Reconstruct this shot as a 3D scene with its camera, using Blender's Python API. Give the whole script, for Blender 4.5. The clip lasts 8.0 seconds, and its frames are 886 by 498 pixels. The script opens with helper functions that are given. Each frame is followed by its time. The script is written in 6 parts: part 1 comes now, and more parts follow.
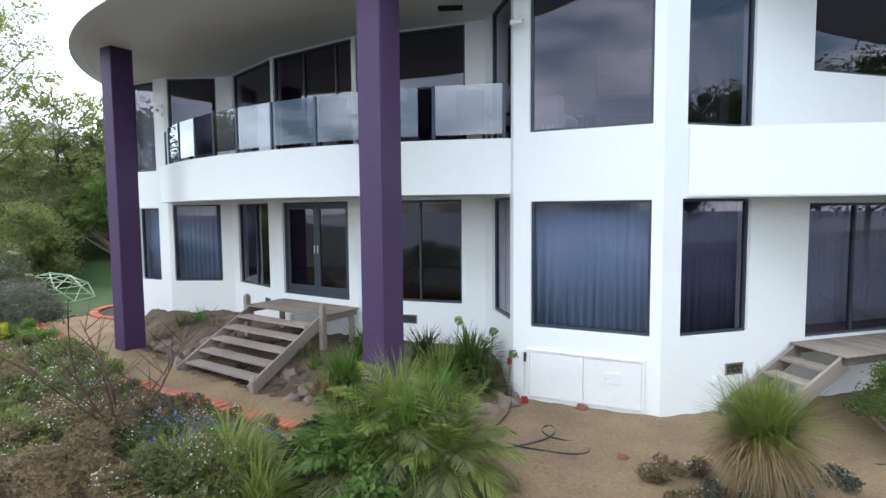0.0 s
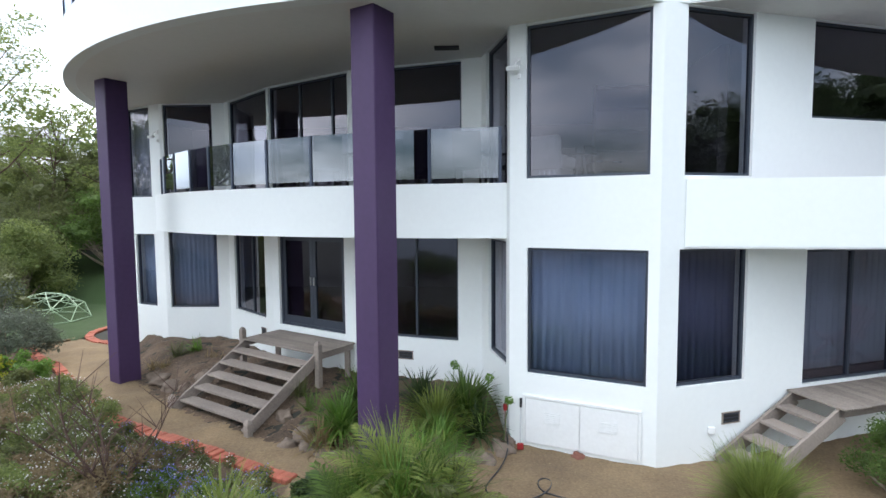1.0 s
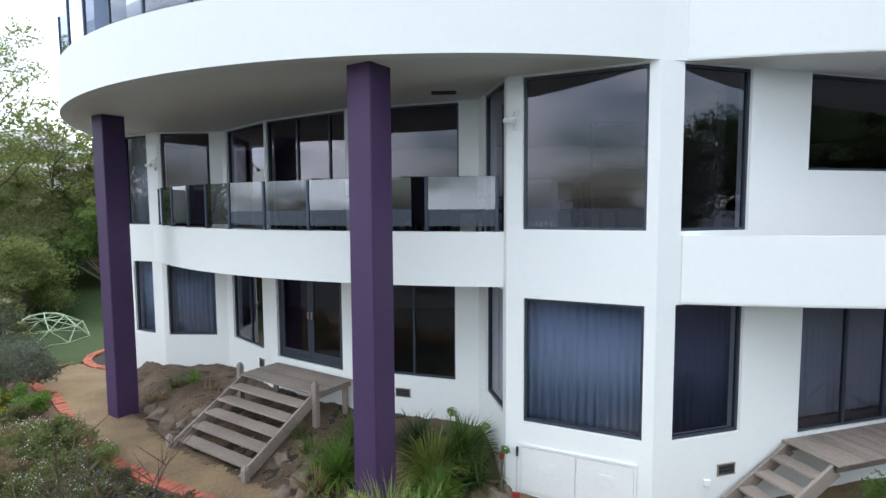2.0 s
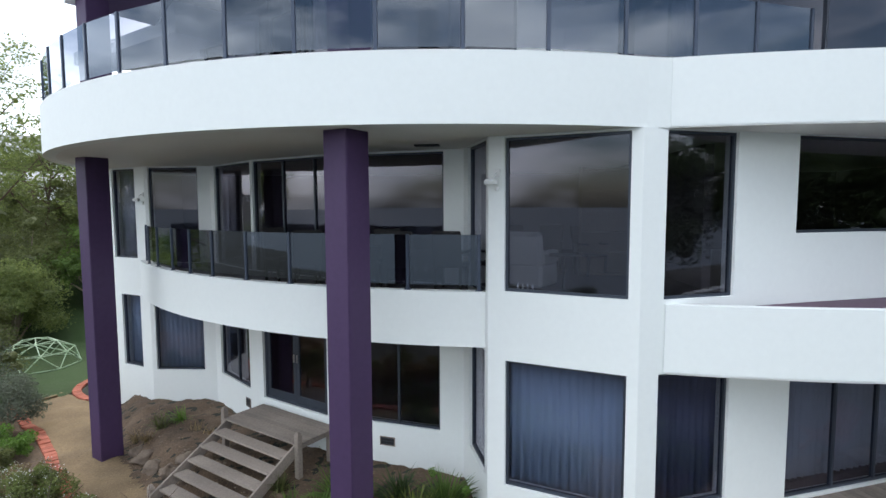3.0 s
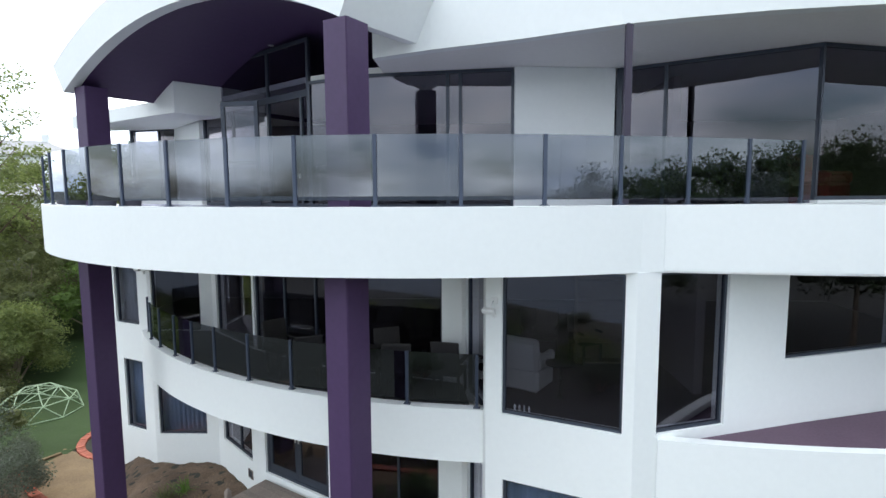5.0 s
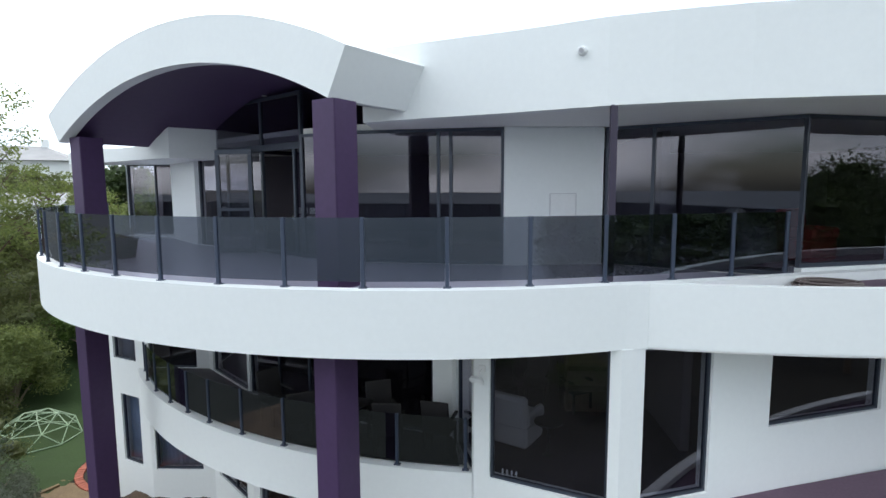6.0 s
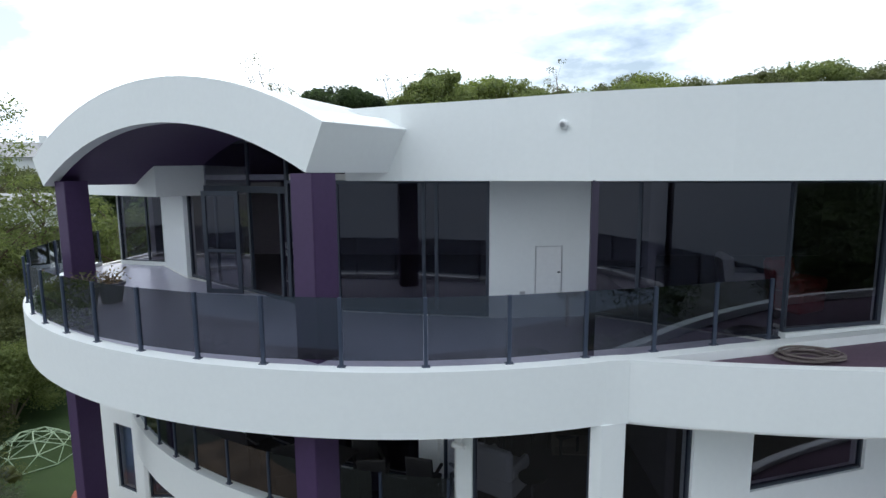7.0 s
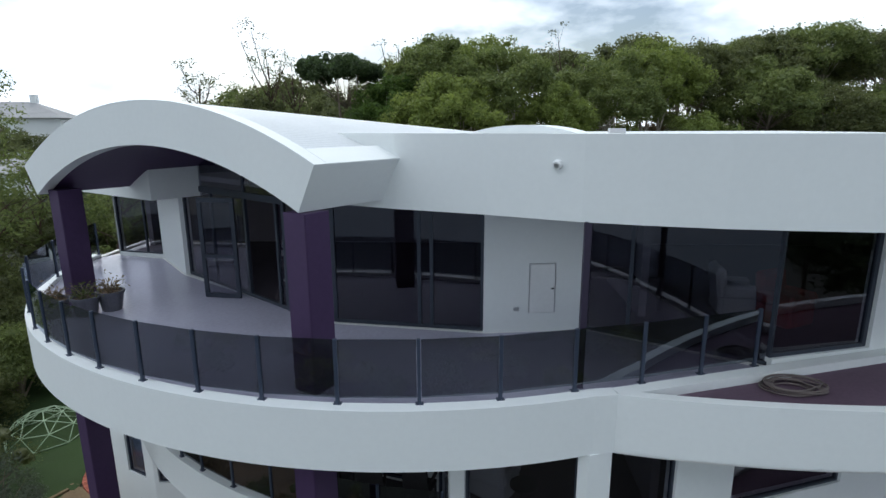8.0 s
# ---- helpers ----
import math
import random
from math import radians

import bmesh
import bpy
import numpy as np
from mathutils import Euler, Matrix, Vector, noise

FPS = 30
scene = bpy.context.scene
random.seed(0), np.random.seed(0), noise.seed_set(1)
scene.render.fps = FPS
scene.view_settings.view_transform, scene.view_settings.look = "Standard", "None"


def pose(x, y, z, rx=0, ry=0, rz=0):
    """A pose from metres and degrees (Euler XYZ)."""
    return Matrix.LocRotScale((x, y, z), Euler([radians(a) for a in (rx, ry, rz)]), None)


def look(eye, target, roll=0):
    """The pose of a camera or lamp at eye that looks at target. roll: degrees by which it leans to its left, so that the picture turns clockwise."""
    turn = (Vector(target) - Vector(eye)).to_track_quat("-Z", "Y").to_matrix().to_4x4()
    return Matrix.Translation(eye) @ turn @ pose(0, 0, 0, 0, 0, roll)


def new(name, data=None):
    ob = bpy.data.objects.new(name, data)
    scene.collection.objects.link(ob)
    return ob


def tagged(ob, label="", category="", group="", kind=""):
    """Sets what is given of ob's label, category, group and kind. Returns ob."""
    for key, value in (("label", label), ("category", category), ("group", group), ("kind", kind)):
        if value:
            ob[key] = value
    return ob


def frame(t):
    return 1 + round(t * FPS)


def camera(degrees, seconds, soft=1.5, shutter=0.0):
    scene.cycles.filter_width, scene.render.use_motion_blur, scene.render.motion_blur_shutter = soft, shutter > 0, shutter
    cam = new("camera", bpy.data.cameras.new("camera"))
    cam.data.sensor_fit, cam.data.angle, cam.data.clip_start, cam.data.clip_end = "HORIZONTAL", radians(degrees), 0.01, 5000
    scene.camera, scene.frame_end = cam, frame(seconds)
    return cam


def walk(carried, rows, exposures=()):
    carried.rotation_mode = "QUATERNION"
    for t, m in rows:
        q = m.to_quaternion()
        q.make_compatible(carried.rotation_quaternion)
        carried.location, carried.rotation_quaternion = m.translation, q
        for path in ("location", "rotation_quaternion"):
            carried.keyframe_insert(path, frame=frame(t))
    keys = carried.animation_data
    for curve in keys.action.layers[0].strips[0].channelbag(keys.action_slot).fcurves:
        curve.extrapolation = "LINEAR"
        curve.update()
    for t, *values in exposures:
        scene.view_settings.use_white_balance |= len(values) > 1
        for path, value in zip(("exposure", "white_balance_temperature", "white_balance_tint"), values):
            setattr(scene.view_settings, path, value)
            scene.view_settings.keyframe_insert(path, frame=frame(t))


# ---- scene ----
cam = camera(78.59, 8.0)
PATH = [
    (0, (0.334, -0.790, 2.995), (0.2197, 1.2013, 2.8529), -0.50),
    (0.5, (0.413, -0.687, 3.347), (0.2999, 1.3041, 3.2026), -0.48),
    (1, (0.385, -0.684, 3.713), (0.2744, 1.3072, 3.5669), -0.44),
    (1.5, (0.334, -0.712, 4.099), (0.2292, 1.2795, 3.9452), -0.43),
    (3, (0.761, -0.399, 5.454), (0.6417, 1.5904, 5.2927), -0.21),
    (3.5, (0.783, -0.401, 5.929), (0.6650, 1.5882, 5.7597), -0.25),
    (4, (0.781, -0.429, 6.445), (0.6624, 1.5595, 6.2724), -0.19),
    (4.5, (0.727, -0.401, 6.995), (0.6179, 1.5866, 6.8023), -0.27),
    (6, (0.939, -0.366, 8.649), (0.8275, 1.6187, 8.4284), -0.27),
    (6.5, (1.089, -0.274, 9.241), (0.9761, 1.7091, 9.0050), -0.23),
    (7, (1.234, -0.150, 9.838), (1.1163, 1.8279, 9.5674), -0.30),
    (7.5, (1.304, -0.069, 10.422), (1.1853, 1.8969, 10.0734), -0.32),
    (8, (1.322, 0.001, 11.003), (1.2057, 1.9479, 10.5598), -0.26),
]
EXPOSURES = [(0.0, 1.03, 6400, 9.5), (1.0, 1.0, 6440, 9), (1.7, 0.88, 6500, 9), (3.0, 0.64, 6500, 8), (4.5, 0.77, 6540, 8), (6.0, 0.45, 6540, 7.5), (7.0, 0.04, 6450, 7), (8.0, -0.35, 6300, 6.5)]
walk(cam, [(t, look(eye, target, roll)) for t, eye, target, roll in PATH], EXPOSURES)

# ---- world and sun ----
SUN_UP, SUN_TURN = 50.0, -28.0
world = bpy.data.worlds.new("world")
scene.world = world
world.use_nodes = True
wn, wl = world.node_tree.nodes, world.node_tree.links
wn.clear()
sky = wn.new("ShaderNodeTexSky")
sky.sky_type, sky.sun_disc = "NISHITA", False
sky.sun_elevation, sky.sun_rotation = radians(SUN_UP), radians(SUN_TURN)
sky.air_density, sky.dust_density, sky.ozone_density = 1.0, 2.0, 1.0
coord = wn.new("ShaderNodeTexCoord")
stretch = wn.new("ShaderNodeMapping")
stretch.inputs["Scale"].default_value = (1.0, 1.0, 2.6)
stretch.inputs["Location"].default_value = (0.35, 0.1, 0.2)
cloud = wn.new("ShaderNodeTexNoise")
cloud.inputs["Scale"].default_value, cloud.inputs["Detail"].default_value, cloud.inputs["Roughness"].default_value = 2.3, 7.0, 0.55
cover = wn.new("ShaderNodeValToRGB")
cover.color_ramp.elements[0].position, cover.color_ramp.elements[1].position = 0.39, 0.55
shade = wn.new("ShaderNodeTexNoise")
shade.inputs["Scale"].default_value, shade.inputs["Detail"].default_value = 3.4, 5.0
tone = wn.new("ShaderNodeValToRGB")
tone.color_ramp.elements[0].position, tone.color_ramp.elements[1].position = 0.3, 0.65
tone.color_ramp.elements[0].color = (3.8, 4.6, 6.0, 1)
tone.color_ramp.elements[1].color = (12.2, 12.6, 13.2, 1)
mixer = wn.new("ShaderNodeMix")
mixer.data_type = "RGBA"
back = wn.new("ShaderNodeBackground")
back.inputs["Strength"].default_value = 0.13
wout = wn.new("ShaderNodeOutputWorld")
wl.new(coord.outputs["Generated"], stretch.inputs["Vector"])
wl.new(stretch.outputs["Vector"], cloud.inputs["Vector"])
wl.new(stretch.outputs["Vector"], shade.inputs["Vector"])
wl.new(cloud.outputs["Fac"], cover.inputs["Fac"])
wl.new(shade.outputs["Fac"], tone.inputs["Fac"])
wl.new(cover.outputs["Color"], mixer.inputs["Factor"])
wl.new(sky.outputs["Color"], mixer.inputs["A"])
# clouds are brighter towards the sun
toward = wn.new("ShaderNodeVectorMath")
toward.operation = "DOT_PRODUCT"
toward.inputs[1].default_value = (math.sin(radians(SUN_TURN)) * math.cos(radians(SUN_UP)), math.cos(radians(SUN_TURN)) * math.cos(radians(SUN_UP)), math.sin(radians(SUN_UP)))
glow = wn.new("ShaderNodeMapRange")
glow.inputs["From Min"].default_value, glow.inputs["From Max"].default_value = -0.6, 1.0
glow.inputs["To Min"].default_value, glow.inputs["To Max"].default_value = 0.95, 1.95
lit = wn.new("ShaderNodeVectorMath")
lit.operation = "SCALE"
wl.new(coord.outputs["Generated"], toward.inputs[0])
wl.new(toward.outputs["Value"], glow.inputs["Value"])
wl.new(tone.outputs["Color"], lit.inputs[0])
wl.new(glow.outputs["Result"], lit.inputs["Scale"])
wl.new(lit.outputs["Vector"], mixer.inputs["B"])
wl.new(mixer.outputs["Result"], back.inputs["Color"])
wl.new(back.outputs["Background"], wout.inputs["Surface"])

sun = new("sun", bpy.data.lights.new("sun", "SUN"))
sun.data.energy, sun.data.angle, sun.data.color = 1.3, radians(14), (1.0, 0.96, 0.9)
sun.matrix_world = look((0, 0, 40), (0 - 10 * math.sin(radians(SUN_TURN)), 0 - 10 * math.cos(radians(SUN_TURN)), 40 - 10 * math.tan(radians(SUN_UP))))

# ---- materials ----
def material(name, color, rough=0.6, metal=0.0, vary=0.12, scale=6.0, bump=0.0, bump_scale=60.0, second=None, coat=0.0, per_piece=0.0):
    """A surface with colour variation at two scales, and relief."""
    m = bpy.data.materials.new(name)
    m.use_nodes = True
    n, l = m.node_tree.nodes, m.node_tree.links
    b = n["Principled BSDF"]
    b.inputs["Roughness"].default_value, b.inputs["Metallic"].default_value = rough, metal
    b.inputs["Coat Weight"].default_value = coat
    co = n.new("ShaderNodeTexCoord")
    big = n.new("ShaderNodeTexNoise")
    big.inputs["Scale"].default_value, big.inputs["Detail"].default_value = scale * 0.12, 4
    fine = n.new("ShaderNodeTexNoise")
    fine.inputs["Scale"].default_value, fine.inputs["Detail"].default_value = scale * 3.0, 6
    l.new(co.outputs["Object"], big.inputs["Vector"])
    l.new(co.outputs["Object"], fine.inputs["Vector"])
    mean = n.new("ShaderNodeMath")
    mean.operation = "ADD"
    l.new(big.outputs["Fac"], mean.inputs[0])
    l.new(fine.outputs["Fac"], mean.inputs[1])
    source = mean
    if per_piece:
        info = n.new("ShaderNodeObjectInfo")
        add = n.new("ShaderNodeMath")
        add.operation = "MULTIPLY_ADD"
        add.inputs[1].default_value, add.inputs[2].default_value = per_piece, -per_piece / 2
        l.new(info.outputs["Random"], add.inputs[0])
        both = n.new("ShaderNodeMath")
        l.new(mean.outputs[0], both.inputs[0])
        l.new(add.outputs[0], both.inputs[1])
        source = both
    half = n.new("ShaderNodeMath")
    half.operation, half.inputs[1].default_value = "MULTIPLY", 0.5
    l.new(source.outputs[0], half.inputs[0])
    ramp = n.new("ShaderNodeValToRGB")
    ramp.color_ramp.elements[0].position, ramp.color_ramp.elements[1].position = 0.33, 0.67
    other = second or tuple(min(1.0, c * (1 + vary)) for c in color)
    ramp.color_ramp.elements[0].color = (*[c * (1 - vary) for c in color], 1)
    ramp.color_ramp.elements[1].color = (*other, 1)
    l.new(half.outputs[0], ramp.inputs["Fac"])
    l.new(ramp.outputs["Color"], b.inputs["Base Color"])
    if bump:
        tex = n.new("ShaderNodeTexNoise")
        tex.inputs["Scale"].default_value, tex.inputs["Detail"].default_value = bump_scale, 5
        l.new(co.outputs["Object"], tex.inputs["Vector"])
        bm_ = n.new("ShaderNodeBump")
        bm_.inputs["Strength"].default_value, bm_.inputs["Distance"].default_value = bump, 0.02
        l.new(tex.outputs["Fac"], bm_.inputs["Height"])
        l.new(bm_.outputs["Normal"], b.inputs["Normal"])
    return m


def glass(name, tint, facing_gloss, sheen=(1.0, 1.0, 1.0), rough=0.0):
    """Thin tinted pane: what is behind shows darkened, and a mirror's gloss rises towards grazing angles."""
    m = bpy.data.materials.new(name)
    m.use_nodes = True
    n, l = m.node_tree.nodes, m.node_tree.links
    n.clear()
    out, mix_ = n.new("ShaderNodeOutputMaterial"), n.new("ShaderNodeMixShader")
    tr, gl, fr = n.new("ShaderNodeBsdfTransparent"), n.new("ShaderNodeBsdfGlossy"), n.new("ShaderNodeLayerWeight")
    tr.inputs["Color"].default_value = (*tint, 1)
    gl.inputs["Roughness"].default_value = rough
    gl.inputs["Color"].default_value = (*sheen, 1)
    fr.inputs["Blend"].default_value = 0.5
    rise, gain = n.new("ShaderNodeMath"), n.new("ShaderNodeMath")
    rise.operation, rise.inputs[1].default_value = "POWER", 4.0
    gain.operation, gain.inputs[1].default_value, gain.inputs[2].default_value = "MULTIPLY_ADD", 0.75, facing_gloss
    l.new(fr.outputs["Facing"], rise.inputs[0])
    l.new(rise.outputs[0], gain.inputs[0])
    l.new(gain.outputs[0], mix_.inputs["Fac"])
    l.new(tr.outputs["BSDF"], mix_.inputs[1])
    l.new(gl.outputs["BSDF"], mix_.inputs[2])
    l.new(mix_.outputs["Shader"], out.inputs["Surface"])
    return m


def leaf_material(name, dark, light, through_=0.5):
    m = bpy.data.materials.new(name)
    m.use_nodes = True
    n, l = m.node_tree.nodes, m.node_tree.links
    b = n["Principled BSDF"]
    b.inputs["Roughness"].default_value = 0.55
    geo = n.new("ShaderNodeNewGeometry")
    co, nz = n.new("ShaderNodeTexCoord"), n.new("ShaderNodeTexNoise")
    nz.inputs["Scale"].default_value = 0.7
    l.new(co.outputs["Object"], nz.inputs["Vector"])
    mean = n.new("ShaderNodeMath")
    mean.operation = "MULTIPLY_ADD"
    mean.inputs[1].default_value = 0.5
    l.new(geo.outputs["Random Per Island"], mean.inputs[0])
    off = n.new("ShaderNodeMath")
    off.operation, off.inputs[1].default_value = "SUBTRACT", 0.25
    l.new(nz.outputs["Fac"], off.inputs[0])
    l.new(off.outputs[0], mean.inputs[2])
    ramp = n.new("ShaderNodeValToRGB")
    ramp.color_ramp.elements[0].color, ramp.color_ramp.elements[1].color = (*dark, 1), (*light, 1)
    l.new(mean.outputs[0], ramp.inputs["Fac"])
    l.new(ramp.outputs["Color"], b.inputs["Base Color"])
    tl, mx, out = n.new("ShaderNodeBsdfTranslucent"), n.new("ShaderNodeMixShader"), n["Material Output"]
    mx.inputs["Fac"].default_value = through_
    l.new(ramp.outputs["Color"], tl.inputs["Color"])
    l.new(b.outputs["BSDF"], mx.inputs[1])
    l.new(tl.outputs["BSDF"], mx.inputs[2])
    l.new(mx.outputs["Shader"], out.inputs["Surface"])
    return m


WHITE = material("white_render", (0.79, 0.815, 0.80), 0.75, vary=0.018, scale=4, bump=0.05, bump_scale=90)
SOFFIT = material("soffit_paint", (0.76, 0.755, 0.73), 0.8, vary=0.03, scale=4)
PURPLE = material("purple_paint", (0.050, 0.024, 0.076), 0.62, vary=0.12, scale=4, bump=0.1, bump_scale=80)
DARKPOST = material("dark_purple_steel", (0.03, 0.022, 0.045), 0.45, vary=0.1)
PURPLE_FLOOR = material("purple_membrane", (0.115, 0.072, 0.105), 0.8, vary=0.15, scale=8)
DECKFLOOR = material("deck_paint", (0.45, 0.44, 0.53), 0.25, vary=0.1, scale=5, bump=0.03)
FRAME = material("dark_aluminium", (0.045, 0.055, 0.075), 0.4, 0.3, vary=0.08, scale=10)
POST = material("post_aluminium", (0.05, 0.065, 0.10), 0.4, 0.3, vary=0.08, scale=10)
GLASS = glass("window_glass", (0.40, 0.41, 0.47), 0.088, (0.92, 0.90, 1.0))
RAILGLASS = glass("rail_glass", (0.19, 0.195, 0.23), 0.125, (0.82, 0.90, 1.0))
CLEAR = bpy.data.materials.new("clear_glass_back")
CLEAR.use_nodes = True
CLEAR.node_tree.nodes.clear()
clear_out, clear_bsdf = CLEAR.node_tree.nodes.new("ShaderNodeOutputMaterial"), CLEAR.node_tree.nodes.new("ShaderNodeBsdfTransparent")
CLEAR.node_tree.links.new(clear_bsdf.outputs["BSDF"], clear_out.inputs["Surface"])
CURTAIN = material("blue_curtain", (0.52, 0.66, 0.82), 0.9, vary=0.12, scale=8)
GREYCURTAIN = material("grey_curtain", (0.60, 0.65, 0.72), 0.9, vary=0.12, scale=8)
DARKBLIND = material("dark_blind", (0.15, 0.17, 0.27), 0.9, vary=0.1, scale=8)
TWIG = material("bare_twig", (0.085, 0.05, 0.038), 0.9, vary=0.2)
TILE = material("balcony_tile", (0.075, 0.072, 0.078), 0.5, vary=0.15, scale=9)
# wall colour lowered to stand in for the dimness of the rooms
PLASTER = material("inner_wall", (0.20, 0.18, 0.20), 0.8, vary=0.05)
# dark floor colour, in place of the low light inside the rooms
DARK_FLOOR = material("carpet", (0.075, 0.06, 0.07), 0.95, vary=0.15, scale=15)
SAND = material("sandy_path", (0.14, 0.095, 0.055), 0.95, vary=0.2, second=(0.25, 0.175, 0.095), scale=9, bump=0.5, bump_scale=25)
SOIL = material("bare_soil", (0.065, 0.042, 0.028), 0.95, vary=0.4, second=(0.165, 0.11, 0.07), scale=10, bump=0.8, bump_scale=18)
LAWN = material("lawn", (0.024, 0.05, 0.009), 0.95, vary=0.2, scale=10, bump=0.5, bump_scale=50)
BRICK = material("red_brick", (0.36, 0.105, 0.065), 0.85, vary=0.25, scale=12, bump=0.3, per_piece=0.5)
TIMBER = material("weathered_timber", (0.24, 0.20, 0.17), 0.85, vary=0.25, scale=9, bump=0.4, bump_scale=30, per_piece=0.4)
ROCK = material("garden_rock", (0.17, 0.13, 0.10), 0.95, vary=0.3, scale=6, bump=0.7, bump_scale=14)
BARK = material("bark", (0.20, 0.16, 0.12), 0.95, vary=0.3, scale=8, bump=0.5, bump_scale=20)
PALEBARK = material("pale_bark", (0.42, 0.37, 0.30), 0.9, vary=0.3, scale=6)
CORRUGATED = material("corrugated_steel", (0.72, 0.74, 0.74), 0.45, 0.2, vary=0.05)
PIPE = material("pale_green_pipe", (0.33, 0.43, 0.29), 0.5, vary=0.1)
BLACK = material("black_plastic", (0.02, 0.02, 0.022), 0.5)
STEEL = material("brushed_steel", (0.55, 0.55, 0.56), 0.3, 0.9, vary=0.05)
SEA = material("sea_water", (0.05, 0.07, 0.09), 0.5, vary=0.1, scale=0.05)
LAND = material("scrubby_land", (0.022, 0.023, 0.016), 0.95, vary=0.4, scale=1.5, bump=0.6, bump_scale=3)
LEAF_GREEN = leaf_material("leaf_green", (0.032, 0.07, 0.014), (0.16, 0.25, 0.045))
LEAF_DARK = leaf_material("leaf_dark", (0.02, 0.04, 0.015), (0.09, 0.135, 0.045))
LEAF_OLIVE = leaf_material("leaf_olive", (0.05, 0.065, 0.022), (0.19, 0.21, 0.07))
LEAF_BROWN = leaf_material("leaf_brown", (0.11, 0.08, 0.045), (0.31, 0.23, 0.125))
LEAF_GREY = leaf_material("leaf_grey", (0.05, 0.062, 0.045), (0.15, 0.175, 0.125))
LEAF_BRIGHT = leaf_material("leaf_bright", (0.06, 0.14, 0.02), (0.20, 0.34, 0.06))
LEAF_STRAW = leaf_material("leaf_straw", (0.16, 0.11, 0.05), (0.36, 0.27, 0.14))
LEAF_YELLOW = leaf_material("leaf_yellow", (0.30, 0.34, 0.02), (0.6, 0.6, 0.05))
PETAL_BLUE = leaf_material("petal_blue", (0.13, 0.13, 0.42), (0.34, 0.33, 0.70))
PETAL_WHITE = leaf_material("petal_white", (0.5, 0.5, 0.5), (0.75, 0.75, 0.72))
WHITE_FABRIC = material("white_cover", (0.65, 0.64, 0.60), 0.9, vary=0.08)
DARK_WICKER = material("dark_wicker", (0.022, 0.02, 0.02), 0.7, vary=0.3, scale=20, bump=0.6)
RED_FABRIC = material("red_fabric", (0.26, 0.015, 0.015), 0.8, vary=0.12)
WHITE_PAINT = material("white_paint", (0.78, 0.79, 0.78), 0.5, vary=0.04)
GREY_POT = material("grey_pot", (0.10, 0.10, 0.12), 0.5, vary=0.15)
TERRACOTTA = material("red_stone", (0.20, 0.08, 0.055), 0.9, vary=0.3, scale=14, bump=0.4)
ROOF_TILE = material("far_roof", (0.30, 0.30, 0.30), 0.85, vary=0.15)
LEAF_GUM = leaf_material("leaf_gum", (0.075, 0.105, 0.03), (0.26, 0.31, 0.09))
LEAF_LIGHT = leaf_material("leaf_light", (0.09, 0.13, 0.025), (0.32, 0.38, 0.09))

# ---- builders ----
def part(name, bm, mat, parent=None, label="", smooth=False):
    me = bpy.data.meshes.new(name)
    bm.normal_update()
    bm.to_mesh(me)
    bm.free()
    me.materials.append(mat)
    if smooth:
        for p in me.polygons:
            p.use_smooth = True
    ob = new(name, me)
    if parent:
        ob.parent = parent
    if label:
        ob["label"] = label
    return ob


def coat(ob, outward):
    """The tinted mirror coat lies on the outer face of a pane; its other faces are clear."""
    ob.data.materials.append(CLEAR)
    for p in ob.data.polygons:
        p.material_index = 0 if p.normal.dot(outward) > 0.7 else 1
    ob.visible_shadow = False
    return ob


def shared(name, me, parent, m):
    ob = new(name, me)
    ob.parent = parent
    ob.matrix_basis = m
    return ob


def empty(name, label, category, group="", kind="", at=None):
    ob = tagged(new(name), label, category, group, kind)
    ob.empty_display_size = 0.1
    if at is not None:
        ob.matrix_basis = at
    return ob


def add_box(bm, size, m=Matrix(), bevel=0.0):
    r = bmesh.ops.create_cube(bm, size=1.0, matrix=m @ Matrix.Diagonal((*size, 1)))
    if bevel:
        es = list({e for v in r["verts"] for e in v.link_edges})
        bmesh.ops.bevel(bm, geom=es, offset=bevel, segments=1, affect="EDGES")
    return bm


def box(size, m=Matrix(), bevel=0.0):
    return add_box(bmesh.new(), size, m, bevel)


def bar(bm, a, b, w, h, bevel=0.0):
    """A straight bar of w x h from a to b."""
    a, b = Vector(a), Vector(b)
    q = (b - a).to_track_quat("X", "Z").to_matrix().to_4x4()
    return add_box(bm, ((b - a).length, w, h), Matrix.Translation((a + b) / 2) @ q, bevel)


def tube(bm, pts, radii, sides=6):
    """A tube along points, with a radius at each."""
    rings = []
    for i, p in enumerate(pts):
        p = Vector(p)
        d = Vector(pts[min(i + 1, len(pts) - 1)]) - Vector(pts[max(i - 1, 0)])
        q = d.to_track_quat("Z", "Y").to_matrix()
        rings.append([bm.verts.new(p + q @ Vector((radii[i] * math.cos(2 * math.pi * k / sides), radii[i] * math.sin(2 * math.pi * k / sides), 0))) for k in range(sides)])
    for r0, r1 in zip(rings, rings[1:]):
        for k in range(sides):
            bm.faces.new((r0[k], r0[(k + 1) % sides], r1[(k + 1) % sides], r1[k]))
    bm.faces.new(rings[0][::-1])
    bm.faces.new(rings[-1])
    return bm


def lathe(profile, sides=16):
    bm = bmesh.new()
    rings = [[bm.verts.new((r * math.cos(2 * math.pi * k / sides), r * math.sin(2 * math.pi * k / sides), z)) for k in range(sides)] for r, z in profile]
    for r0, r1 in zip(rings, rings[1:]):
        for k in range(sides):
            bm.faces.new((r0[k], r0[(k + 1) % sides], r1[(k + 1) % sides], r1[k]))
    bm.faces.new(rings[0][::-1])
    bm.faces.new(rings[-1])
    return bm


